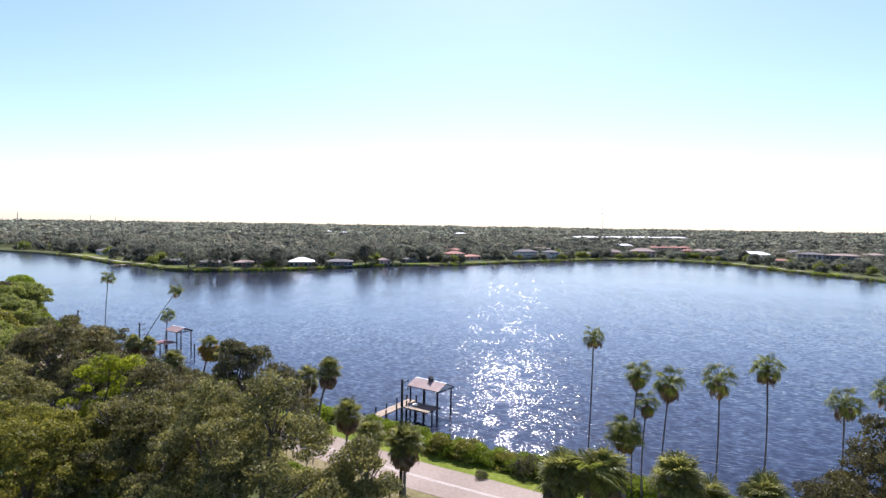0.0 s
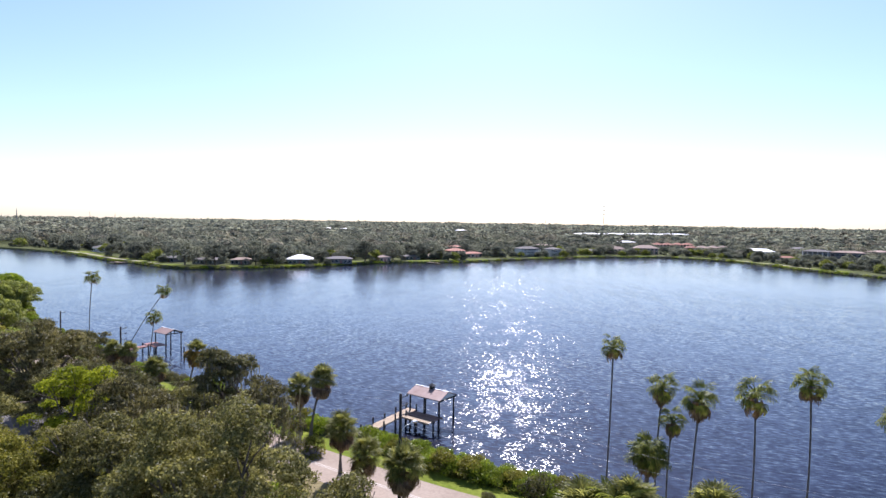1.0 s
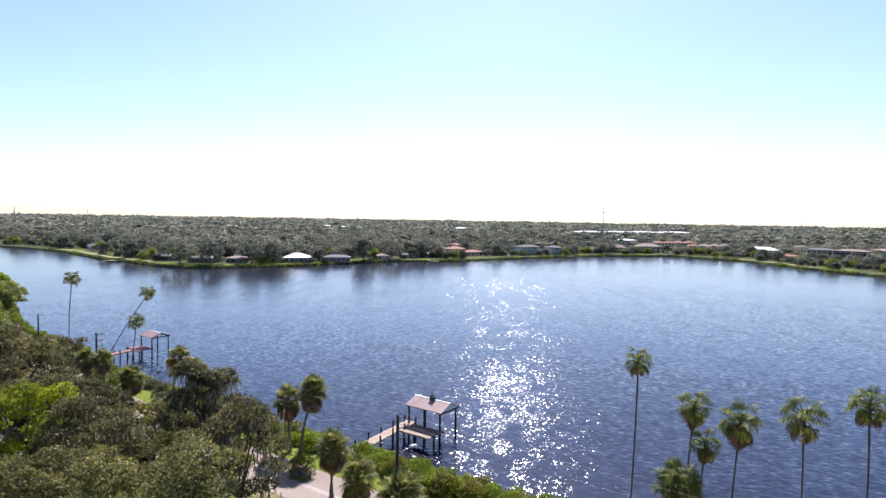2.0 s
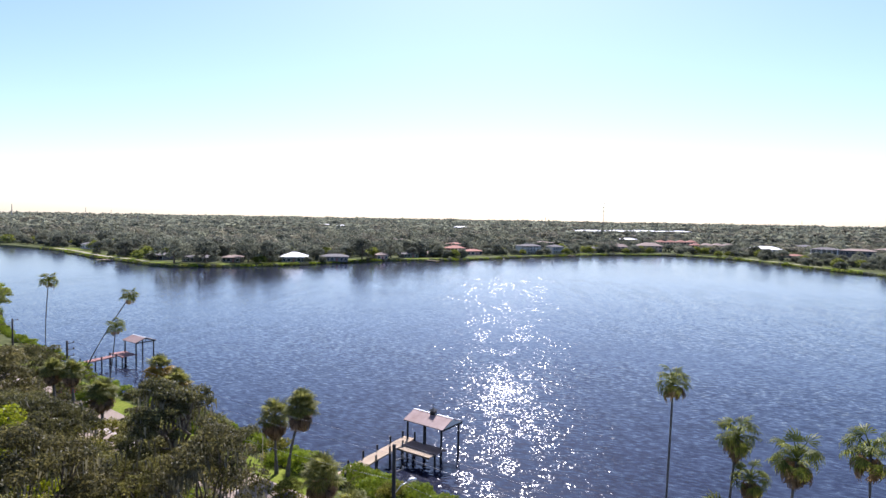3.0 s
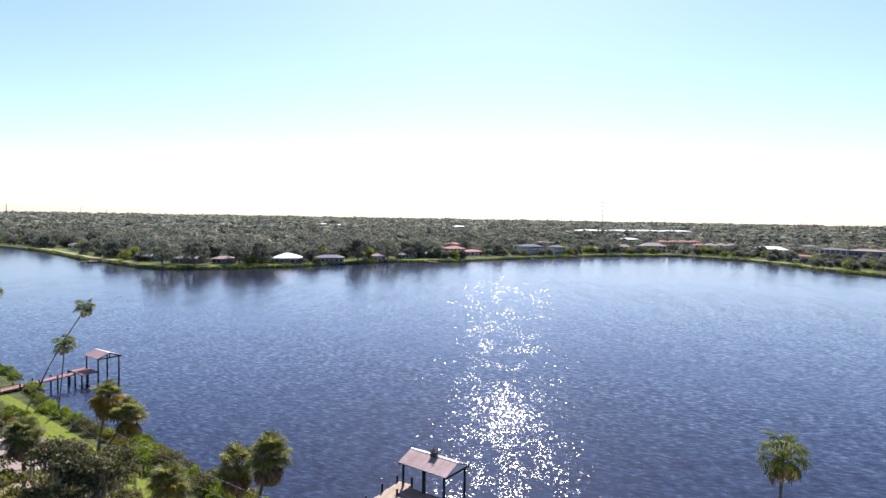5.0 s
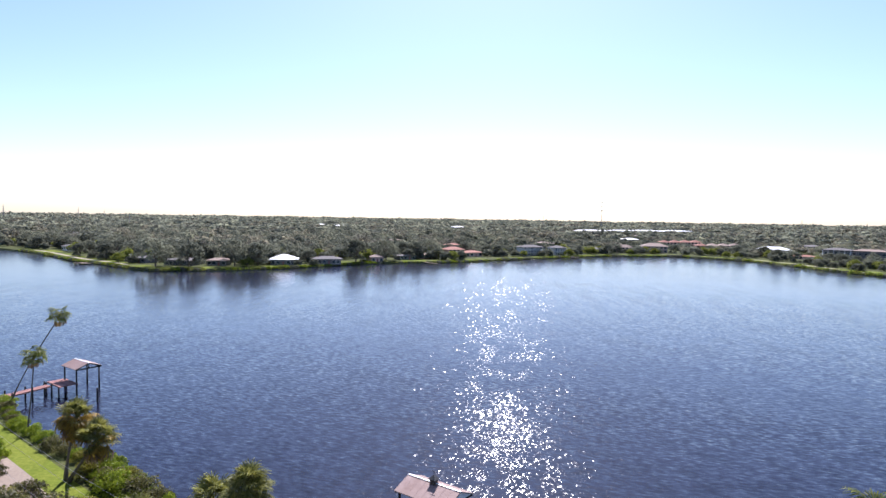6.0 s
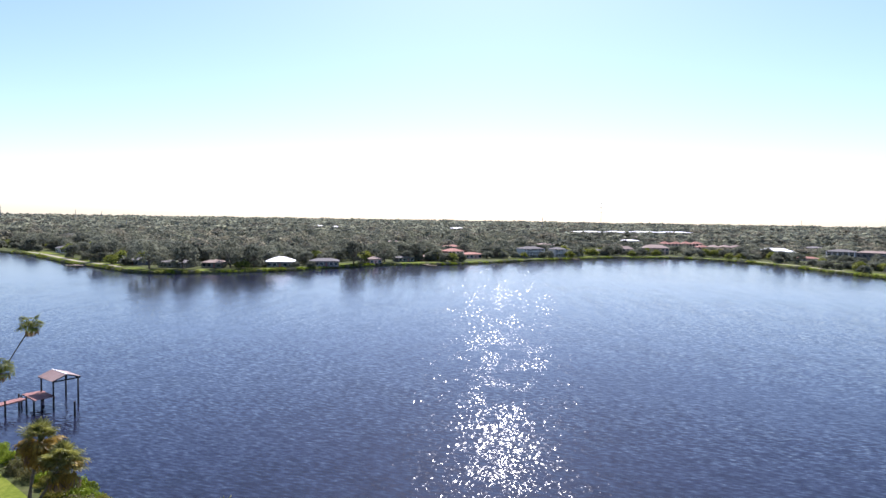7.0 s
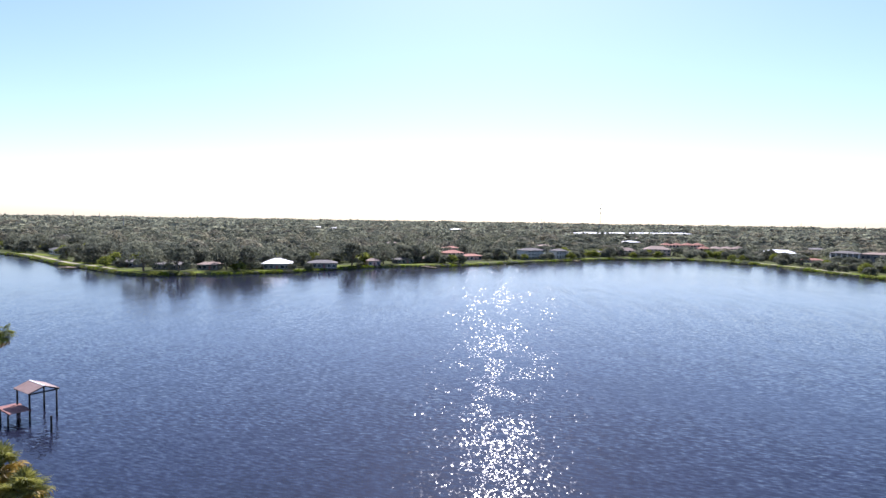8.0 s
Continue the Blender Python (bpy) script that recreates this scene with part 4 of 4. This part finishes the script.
# ---- poles and cables ----
def utility_pole(x, y, top, label, lamp=False, arms=0, turn=0.0):
    t = thing("utility_pole", pose(x, y, LAND), label, "utility pole", "poles along the road")
    h = top - LAND
    part("shaft", Build().tube([(0, 0, -0.5), (0, 0, h * 0.5), (0, 0, h)], [0.19, 0.16, 0.13], 8).mesh("shaft", PILE, True), t)
    for i in range(arms):
        z = h - 0.35 - 0.85 * i
        a = part("bracket", Build().tube([(0, 0, z), (0.75 * math.cos(turn), 0.75 * math.sin(turn), z + 0.05)], [0.05, 0.04], 6).mesh("bracket", DARK_METAL), t)
        part("insulator", Build().tube([(0.75 * math.cos(turn), 0.75 * math.sin(turn), z), (0.75 * math.cos(turn), 0.75 * math.sin(turn), z + 0.12), (0.75 * math.cos(turn), 0.75 * math.sin(turn), z + 0.3)], [0.07, 0.09, 0.04], 8).mesh("insulator", STUCCO_GREY, True), a)
    if lamp:
        z = h - 3.0
        a = part("lamp_arm", Build().tube([(0, 0, z - 0.7), (0.5, 0.35, z - 0.15), (1.05, 0.7, z)], [0.04, 0.035, 0.03], 6).mesh("lamp_arm", LAMP_METAL, True), t)
        part("lamp_head", Build().tube([(0.95, 0.62, z), (1.15, 0.77, z + 0.08), (1.5, 1.02, z + 0.03), (1.62, 1.1, z - 0.02)], [0.05, 0.13, 0.14, 0.05], 8).mesh("lamp_head", LAMP_METAL, True), a)
    return t


POLES = [(-74.0, 127.0, 11.6), (-47.5, 98.8, 13.8), (-2.4, 62.4, 14.4), (44.0, 31.5, 14.4)]
for i, (x, y, z) in enumerate(POLES):
    utility_pole(x, y, z, "tall dark wooden utility pole beside the road", i == 2, 3 if i in (1, 2) else 1, 0.65)
for i in range(3):
    (ax, ay, az), (cx, cy, cz) = POLES[i], POLES[i + 1]
    for k, off in enumerate((0.75, 0.75, 0.0)):
        ox, oy, drop = off * math.cos(0.65), off * math.sin(0.65), (0.1, 1.0, 2.6)[k]
        line = [(ax + ox + (cx - ax) * s, ay + oy + (cy - ay) * s, az - drop + (cz - az) * s - 4 * (1.0 + 0.25 * k) * s * (1 - s)) for s in np.linspace(0, 1, 17)]
        thing("power_cable", Matrix.Identity(4), "thin sagging overhead cable between the poles", "cable", "cables along the road", "", Build().tube(line, [0.009] * 17, 5).mesh("power_cable", CABLE, True))


# ---- houses ----
def house(x, y, turn, w, d, h, rise, wall, roof, label, floors=1, bays=4, over=0.7, columns=False, hip=True, name="house"):
    """A house: local x along its front, which faces -y; walls, roof, windows and door are parts."""
    t = thing(name, Matrix.Translation((x, y, LAND)) @ Matrix.Rotation(turn, 4, "Z"), label, "house")
    part("wall", Build().box((-w / 2, -d / 2, -0.3), (w / 2, d / 2, h)).mesh("wall", wall), t)
    a, c = w / 2 + over, d / 2 + over
    r = max(a - c, 0.0) if hip else a
    if hip and a < c:
        r = 0.0
    b = Build()
    b.add([(-a, -c, h), (a, -c, h), (a, c, h), (-a, c, h), (-r, 0, h + rise), (r, 0, h + rise), (-a, -c, h - 0.2), (a, -c, h - 0.2), (a, c, h - 0.2), (-a, c, h - 0.2)],
          [(0, 1, 5, 4), (1, 2, 5), (2, 3, 4, 5), (3, 0, 4), (0, 6, 7, 1), (1, 7, 8, 2), (2, 8, 9, 3), (3, 9, 6, 0), (9, 8, 7, 6)])
    part("roof", b.mesh("roof", roof), t)
    fh = h / floors
    for f in range(floors):
        for i in range(bays):
            px = -w / 2 + w * (i + 0.5) / bays
            ww, z0, z1 = min(2.2, w / bays * 0.68), f * fh + 0.6, f * fh + min(2.4, fh - 0.35)
            if f == 0 and i == bays // 2:
                part("door", Build().box((px - 0.5, -d / 2 - 0.06, 0), (px + 0.5, -d / 2 + 0.02, 2.05)).mesh("door", WOOD_RED), t)
                continue
            win = part("window", Build().box((px - ww / 2 - 0.1, -d / 2 - 0.06, z0 - 0.1), (px + ww / 2 + 0.1, -d / 2 - 0.003, z1 + 0.1)).mesh("window", STUCCO), t)
            part("pane", Build().box((px - ww / 2, -d / 2 - 0.075, z0), (px + ww / 2, -d / 2 - 0.062, z1)).mesh("pane", GLASS), win)
    if columns:
        for i in range(bays + 1):
            px = -w / 2 + 0.2 + (w - 0.4) * i / bays
            part("column", Build().tube([(px, -d / 2 - 1.8, -0.2), (px, -d / 2 - 1.8, h - 0.25)], [0.28, 0.24], 8).mesh("column", STUCCO, True), t)
        for f in range(1, floors):
            part("balcony", Build().box((-w / 2, -d / 2 - 1.9, f * fh - 0.2), (w / 2, -d / 2 - 0.08, f * fh)).mesh("balcony", STUCCO), t)
        part("porch_roof", Build().box((-w / 2 - 0.2, -d / 2 - 2.1, h - 0.25), (w / 2 + 0.2, -d / 2 - over - 0.05, h - 0.05)).mesh("porch_roof", roof), t)
    return t


house(-88, 405, 0.16, 15, 12, 3.4, 2.6, STUCCO_GREY, ROOF_WHITE, "low lakeside house with a bright white hipped roof", bays=5, over=1.0)
house(-64, 415, 0.12, 17, 10, 3.2, 1.5, STUCCO_GREY, ROOF_GREY, "long low grey house with a pale porch", bays=6)
house(-143, 392, -0.2, 17, 10, 3.0, 1.5, STUCCO_GREY, ROOF_GREY, "long low grey ranch house by the lake", bays=6)
house(-123, 394, 0.0, 11, 9, 3.0, 1.6, STUCCO_GREY, ROOF_TAN, "low tan-roofed house by the lake", bays=4)
house(-172, 405, -0.4, 13, 9, 3.0, 1.4, STUCCO_GREY, ROOF_GREY, "low grey house behind trees", bays=4)
house(-192, 430, -0.5, 10, 9, 3.2, 1.6, STUCCO, ROOF_GREY, "small white house behind trees", bays=3)
house(-272, 506, -0.7, 16, 10, 3.4, 1.8, STUCCO, ROOF_GREY, "pale low house beside the path", bays=5)
house(-368, 600, -0.6, 9, 8, 4.0, 1.8, STUCCO, ROOF_WHITE, "white house among trees", bays=3)
house(-36, 438, 0.4, 8, 7, 3.2, 1.6, STUCCO_PINK, ROOF_TAN, "small pink cottage among trees", bays=3)
house(-18, 462, 0.5, 12, 9, 2.8, 1.2, STUCCO_GREY, ROOF_GREY, "low house behind shrubs", bays=4)
house(17, 500, 0.5, 14, 10, 5.6, 2.0, STUCCO_PINK, ROOF_RED, "two-storey pink house with a red roof", 2, 4)
house(31, 506, 0.5, 15, 9, 3.2, 1.4, STUCCO_PINK, ROOF_RED, "low pink house wing with a red roof", 1, 4)
house(-4, 476, 0.5, 14, 8, 2.6, 1.2, STUCCO_PINK, ROOF_TAN, "low tan house behind shrubs", 1, 4)
house(80, 529, 0.55, 19, 10, 7.0, 1.6, VILLA, ROOF_GREY, "three-storey white lake villa with columns", 3, 6, columns=True)
house(104, 538, 0.55, 11, 9, 6.4, 1.6, VILLA, ROOF_GREY, "white lake villa with balconies", 2, 4, columns=True)
house(148, 575, 0.2, 12, 9, 3.4, 1.6, STUCCO, ROOF_GREY, "white cottage behind trees", 1, 4)
house(208, 600, -0.2, 22, 12, 6.0, 2.8, STUCCO_PINK, ROOF_TAN, "large pale pink lake house", 2, 6)
house(176, 590, 0.0, 16, 10, 5.0, 2.4, STUCCO_PINK, ROOF_TAN, "pale tan-roofed house behind trees", 2, 4)
for i in range(4):
    house(262 + i * 13.5, 716 + i * 4, -0.15, 11.5, 10, 5.6, 2.4, STUCCO_PINK, ROOF_RED, "terraced house with a red tiled roof", 2, 3)
for i in range(4):
    house(276 + i * 13, 654 + i * 3, -0.15, 11, 10, 5.0, 2.2, STUCCO_PINK, ROOF_TAN if i else ROOF_RED, "terraced house with a tan tiled roof", 2, 3)
house(313, 588, -0.45, 28, 14, 5.0, 2.6, STUCCO, ROOF_WHITE, "large lake house with a white hipped roof", 2, 7)
house(306, 530, -0.6, 15, 9, 2.4, 1.2, STUCCO_PINK, ROOF_RED, "low house with a red tiled roof", 1, 4)
house(327, 520, -0.7, 19, 12, 8.6, 1.6, STUCCO_GREY, ROOF_GREY, "grey villa with tall white columns", 2, 5, columns=True)
house(352, 517, -0.8, 24, 12, 8.0, 1.4, STUCCO_GREY, ROOF_TAN, "grey villa with many windows", 2, 6)
FAR_ROOFS = ((305, 1195, 60, 40, ROOF_WHITE), (368, 1225, 55, 40, ROOF_WHITE), (432, 1260, 70, 40, ROOF_WHITE), (505, 1285, 60, 30, ROOF_WHITE), (266, 850, 24, 16, ROOF_WHITE), (560, 925, 46, 20, ROOF_TAN), (608, 944, 46, 20, ROOF_TAN), (-150, 900, 12, 10, ROOF_WHITE), (-440, 1100, 20, 14, ROOF_WHITE), (-190, 1300, 26, 14, ROOF_WHITE), (60, 1400, 26, 14, ROOF_WHITE), (-330, 800, 14, 10, ROOF_WHITE), (-560, 900, 16, 12, ROOF_RED), (-40, 700, 16, 12, ROOF_TAN), (120, 680, 18, 12, ROOF_TAN), (420, 700, 20, 14, ROOF_GREY), (470, 640, 20, 14, ROOF_TAN), (-215, 640, 10, 8, ROOF_WHITE), (-262, 580, 12, 8, ROOF_TAN), (-95, 1150, 14, 10, ROOF_WHITE), (-250, 1420, 24, 12, ROOF_WHITE), (-120, 560, 12, 9, ROOF_GREY), (20, 610, 14, 10, ROOF_RED), (330, 1010, 30, 18, ROOF_TAN), (-60, 960, 12, 10, ROOF_GREY), (-420, 760, 14, 10, ROOF_GREY))
for x, y, w, d, mat in FAR_ROOFS:
    house(x, y, 0.4 if y < 1190 or x < 300 else 0.12, w, d, 4.0 if y < 1190 else 8.5, 1.6, STUCCO_GREY, mat, "low building with a pale roof among trees", 1, 4, hip=True, name="building")

# house and pool among the near oaks
house(-50.5, 79.0, 0.75, 17, 11, 3.1, 2.2, STUCCO, ROOF_GREY, "grey-roofed house half hidden by oaks", 1, 5)
t = thing("swimming_pool", pose(-47.0, 71.0, LAND, 0, 0, 30), "teal garden pool with a brick edge", "pool")
part("basin", Build().box((-4, -2.2, 0.02), (4, 2.2, 0.1)).mesh("basin", TEAL), t)
for lo, hi in (((-4.5, -2.7), (4.5, -2.2)), ((-4.5, 2.2), (4.5, 2.7)), ((-4.5, -2.2), (-4, 2.2)), ((4, -2.2), (4.5, 2.2))):
    part("coping", Build().box((*lo, 0.0), (*hi, 0.16)).mesh("coping", ROOF_RED), t)


def car(x, y, turn, paint, label):
    t = thing("car", pose(x, y, LAND + 0.05, 0, 0, turn), label, "car")
    prof = [(-2.1, 0.35), (-2.15, 0.8), (-1.75, 0.95), (-1.3, 1.42), (0.3, 1.45), (0.95, 0.98), (2.0, 0.85), (2.15, 0.4)]
    b = Build()
    k = len(prof)
    b.add([(px, -0.85, pz) for px, pz in prof] + [(px, 0.85, pz) for px, pz in prof], [tuple(range(k))[::-1], tuple(range(k, 2 * k))] + [(i, (i + 1) % k, k + (i + 1) % k, k + i) for i in range(k)])
    part("body", b.mesh("body", paint), t)
    for s in (-1, 1):
        part("side_window", Build().add([(-1.5, s * 0.856, 0.98), (0.75, s * 0.856, 0.98), (0.2, s * 0.856, 1.36), (-1.2, s * 0.856, 1.36)], [(0, 1, 2, 3)]).mesh("side_window", GLASS), t)
        for wx in (-1.35, 1.35):
            wheel = part("wheel", Build().tube([(wx, s * 0.72, 0.33), (wx, s * 0.92, 0.33)], [0.33, 0.33], 14).mesh("wheel", RUBBER), t)
            part("rim", Build().tube([(wx, s * 0.9, 0.33), (wx, s * 0.935, 0.33)], [0.2, 0.19], 10).mesh("rim", LAMP_METAL), wheel)
    return t


car(-59.0, 117.3, -40, CAR_RED, "small red car parked beside the road")
car(-62.8, 114.6, -40, CAR_BROWN, "brown car parked beside the road")


# ---- far shore: lawns, bank, small docks ----
far = smooth_loop(FAR_SHORE, 8, False, 0.0)
rng_g = np.random.default_rng(8)
k = 18
while k < len(far) - 34:
    n = int(rng_g.integers(3, 7))
    structure("trim", strip("trim", far[k:k + n], 1.2, rng_g.uniform(10, 17), LAND + 0.04, LAWN), "sunlit mown lawn on the far shore", "lawn")
    k += n - 1 + int(rng_g.integers(0, 4))
structure("trim", strip("trim", far[-62:-34], 4.0, 7.0, LAND + 0.06, SAND), "sandy path along the far shore", "path")
structure("trim", strip("trim", far[26:52], 6.5, 9.5, LAND + 0.06, SAND), "sandy path along the far shore", "path")
pier("pier", [((-206, 404), (-204, 398), 3.0, 2), ((-209, 398.5), (-199, 397.5), 2.4, 2)], 0.9, WOOD_GREY, "small far dock on dark piles", 0.4)
pier("pier", [((-6, 446), (4, 432), 2.0, 2)], 0.9, WOOD_GREY, "small far timber dock", 0.4)
pier("pier", [((112, 523), (116, 515), 2.0, 2)], 0.9, WOOD_GREY, "small far timber dock", 0.4)


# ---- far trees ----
# most of these far-shore leaf colours have haze mixed into them
FAR_TREES = [broadleaf(100 + i, r, r, h, ft, 22, lb, 1500, 0.62, mt, trunk_r=0.4) for i, (r, h, ft, lb, mt) in enumerate([(6.5, 11.5, 2.0, 2.2, FAR_LEAF_HAZED), (5.5, 10.0, 1.5, 2.0, FAR_DARK_HAZED), (7.5, 13.0, 2.5, 2.5, FAR_LEAF_HAZED), (4.5, 8.0, 1.2, 1.7, SOFT_LEAF), (6.0, 12.5, 2.5, 2.1, FAR_DARK_HAZED), (4.0, 6.5, 1.0, 1.6, FAR_LEAF_HAZED)])]
BANK = [shrub_mesh(80 + i, 2.6, 2.4, 260, 0.5, m) for i, m in enumerate((FAR_DARK_HAZED, HEDGE_LEAF, SOFT_LEAF))]
rng_f = np.random.default_rng(11)
fstep = np.r_[0, np.cumsum(np.linalg.norm(np.diff(far, axis=0), axis=1))]
HOUSES = np.array([(-88, 405), (-64, 415), (-143, 392), (-123, 394), (17, 500), (31, 506), (80, 527), (104, 538), (208, 600), (313, 588), (306, 530), (327, 520), (352, 517), (-272, 506)])
made = 0
for s in np.arange(150, fstep[-1] - 380, 7.0):
    x, y = np.interp(s, fstep, far[:, 0]), np.interp(s, fstep, far[:, 1])
    i = min(np.searchsorted(fstep, s), len(far) - 2)
    tan = far[i + 1] - far[i]
    tan /= np.linalg.norm(tan) + 1e-9
    out = np.array([tan[1], -tan[0]])
    for row, (lo, hi) in enumerate(((9, 20), (24, 38), (40, 54))):
        if row == 0 and rng_f.uniform() < 0.5 or rng_f.uniform() < 0.1 or made > 290:
            continue
        p = np.array([x, y]) + out * rng_f.uniform(lo, hi) + tan * rng_f.uniform(-3, 3)
        gap = HOUSES - p
        if np.any((np.hypot(gap[:, 0], gap[:, 1]) < 13) | ((np.abs(gap[:, 0]) < 9) & (gap[:, 1] > 0) & (gap[:, 1] < 30))):
            continue
        kind = rng_f.choice([3, 5, 1]) if row == 0 else rng_f.integers(6)
        if x > 60:
            kind = rng_f.choice([3, 5, 5, 1])
        plant("lakeside_tree", FAR_TREES[kind], p[0], p[1], LAND, rng_f.uniform(0, 6.28), "leafy tree behind the far shore", "tree", "trees along the far shore", rng_f.uniform(0.68, 1.08) if x < 40 else rng_f.uniform(0.6, 0.95))
        made += 1
for x, y, kind, k in ((66, 512, 5, 0.8), (73, 513, 3, 0.6), (88, 518, 5, 0.7), (94, 524, 5, 0.9), (112, 530, 3, 0.7), (118, 540, 5, 1.0), (124, 548, 1, 0.8), (138, 556, 3, 0.8), (150, 566, 5, 0.9), (165, 572, 1, 0.8), (182, 578, 5, 0.9), (194, 584, 3, 0.8), (206, 584, 5, 0.8), (222, 588, 1, 0.8), (234, 590, 5, 0.9), (246, 582, 3, 0.8), (258, 574, 5, 0.9), (270, 568, 1, 0.9), (284, 562, 5, 0.9), (290, 545, 3, 0.8), (-78, 398, 5, 0.6), (-100, 392, 4, 1.1), (-112, 388, 2, 1.2), (-134, 378, 4, 1.2), (-152, 377, 2, 1.25), (-104, 385, 3, 0.7), (-70, 404, 5, 0.6), (-48, 428, 4, 1.2), (-30, 448, 2, 1.1), (-8, 468, 5, 0.8), (6, 486, 3, 0.8), (44, 505, 5, 0.9), (52, 512, 1, 0.9)):
    plant("lakeside_tree", FAR_TREES[kind], x, y, LAND, x * 1.7, "leafy tree beside a lakeside house", "tree", "trees along the far shore", k)
shrubs = 0
for s in np.arange(150, fstep[-1] - 380, 3.2):
    x, y = np.interp(s, fstep, far[:, 0]), np.interp(s, fstep, far[:, 1])
    if shrubs < 298:
        shrubs += 1
        plant("bank_shrub", BANK[rng_f.integers(3)], x, y, LAND - 0.8, rng_f.uniform(0, 6.28), "shrub on the far lake bank", "shrub", "shrubs on the far bank", rng_f.uniform(0.32, 0.6) + 0.3 * max(0, math.sin(s * 0.11)))


# ---- woods to the horizon ----
def woods(seed, near_d, far_d, cards, ratio, mats):
    """Domed tree crowns of many leaf sprays, filling the land in widening rings; one mesh for each leaf colour."""
    rng = np.random.default_rng(seed)
    out = [[] for _ in mats]
    d = near_d
    while d < far_d:
        crown = max(5.0, d / 125)
        gap = crown * 1.55
        half = radians(46)
        for a in np.arange(-half, half, gap / d):
            a2 = a + rng.uniform(-0.45, 0.45) * gap / d
            r = d * rng.uniform(1.0, ratio)
            x, y = r * math.sin(a2), r * math.cos(a2)
            if inside(x, y, lake_loop):
                continue
            pad = np.min(np.hypot(lake_loop[:, 0] - x, lake_loop[:, 1] - y))
            if pad < 45 and near_d < 800 or y < 120 or pad < 140 and x > 60 and rng.uniform() < 0.45:
                continue
            big = HOUSES - np.array([x, y])
            if np.any(np.hypot(big[:, 0], big[:, 1]) < 14):
                continue
            roof = ROOFS - np.array([x, y])
            aside = np.abs(roof[:, 0] * math.cos(a2) - roof[:, 1] * math.sin(a2))
            ahead = roof[:, 0] * math.sin(a2) + roof[:, 1] * math.cos(a2)
            if np.any((aside < ROOFS_W) & (np.abs(ahead) < 12)):
                continue
            tall = rng.uniform() < 0.12
            h = rng.uniform(5.5, 11.0 if d < 900 else 10.0) + 2.0 * math.sin(x * 0.011 + 1) * math.sin(y * 0.009) + (3.5 if tall else 0)
            w = crown * rng.choice([0.6, 0.8, 1.0, 1.3, 1.6]) * rng.uniform(0.85, 1.15)
            if np.any((aside < ROOFS_W) & (ahead > 0) & (ahead < 70)):
                h, w = h * 0.45, w * 0.7
            if x > 110 and y < 800:
                if rng.uniform() < 0.3:
                    continue
                h *= 0.6
            u = rng.normal(size=(cards, 3))
            u /= np.linalg.norm(u, axis=1, keepdims=True)
            u[:, 2] = np.abs(u[:, 2]) * 1.2 - 0.2
            ph = rng.uniform(0, 6.28, 3)
            lump = 1 + 0.16 * np.sin(u[:, 0] * 4 + ph[0]) * np.sin(u[:, 1] * 4 + ph[1]) + 0.1 * np.sin(u[:, 2] * 6 + u[:, 0] * 5 + ph[2])
            c = np.array([x, y, LAND + h * 0.5]) + u * lump[:, None] * np.array([w, w, h * 0.5])
            # sprays lie along the crown's skin
            face = u * np.array([0.6, 0.6, 1.5]) + np.array([0, 0, 0.25]) + rng.normal(size=(cards, 3)) * 0.38
            face /= np.linalg.norm(face, axis=1, keepdims=True)
            e1 = np.cross(face, rng.normal(size=(cards, 3)))
            e1 /= np.linalg.norm(e1, axis=1, keepdims=True) + 1e-9
            e2 = np.cross(face, e1)
            sz = (w * (0.155 if cards > 100 else 0.34) * rng.uniform(0.6, 1.3, cards))[:, None]
            e1, e2 = e1 * sz, e2 * sz * 0.75
            out[rng.choice(len(mats), p=(0.45, 0.35, 0.2))].append(np.stack([c - e1, c - e2, c + e1, c + e2], 1))
        d *= ratio
    return [quads_mesh("woods", np.concatenate(o), m) for o, m in zip(out, mats)]


ROOFS = np.array([(b[0], b[1]) for b in FAR_ROOFS], float)
ROOFS_W = np.array([b[2] * 0.6 + 3 for b in FAR_ROOFS])
# the three leaf colours with painted distance haze
WOOD_MATS = (FAR_LEAF_HAZED, FAR_DARK_HAZED, FAR_WARM_HAZED)
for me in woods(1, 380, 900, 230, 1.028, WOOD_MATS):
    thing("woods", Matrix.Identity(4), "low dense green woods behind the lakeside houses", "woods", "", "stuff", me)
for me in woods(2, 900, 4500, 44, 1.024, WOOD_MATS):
    thing("woods", Matrix.Identity(4), "flat woods reaching to the horizon, haze painted into their leaf colour", "woods", "", "stuff", me)


# ---- masts on the horizon ----
def mast(x, y, h, r, label, arms=0):
    t = thing("radio_mast", pose(x, y, LAND), label, "mast")
    part("shaft", Build().tube([(0, 0, -0.5), (0, 0, h * 0.5), (0, 0, h)], [r, r * 0.8, r * 0.45], 6).mesh("shaft", CABLE), t)
    for i in range(arms):
        z = h * (1 - 0.16 * i) - 2
        part("antenna", Build().box((-r * 4, -r, z), (r * 4, r, z + r * 2)).mesh("antenna", CABLE), t)


mast(610, 2200, 92, 1.0, "thin tall radio mast on the horizon", 3)
for x, y, h, r in ((-1500, 2200, 50, 2.0), (-1240, 2200, 44, 1.2), (-1150, 2200, 36, 1.4), (-620, 1300, 27, 1.0), (345, 1900, 40, 1.0), (1150, 1900, 40, 0.8)):
    mast(x, y, h, r, "thin distant mast above the woods")
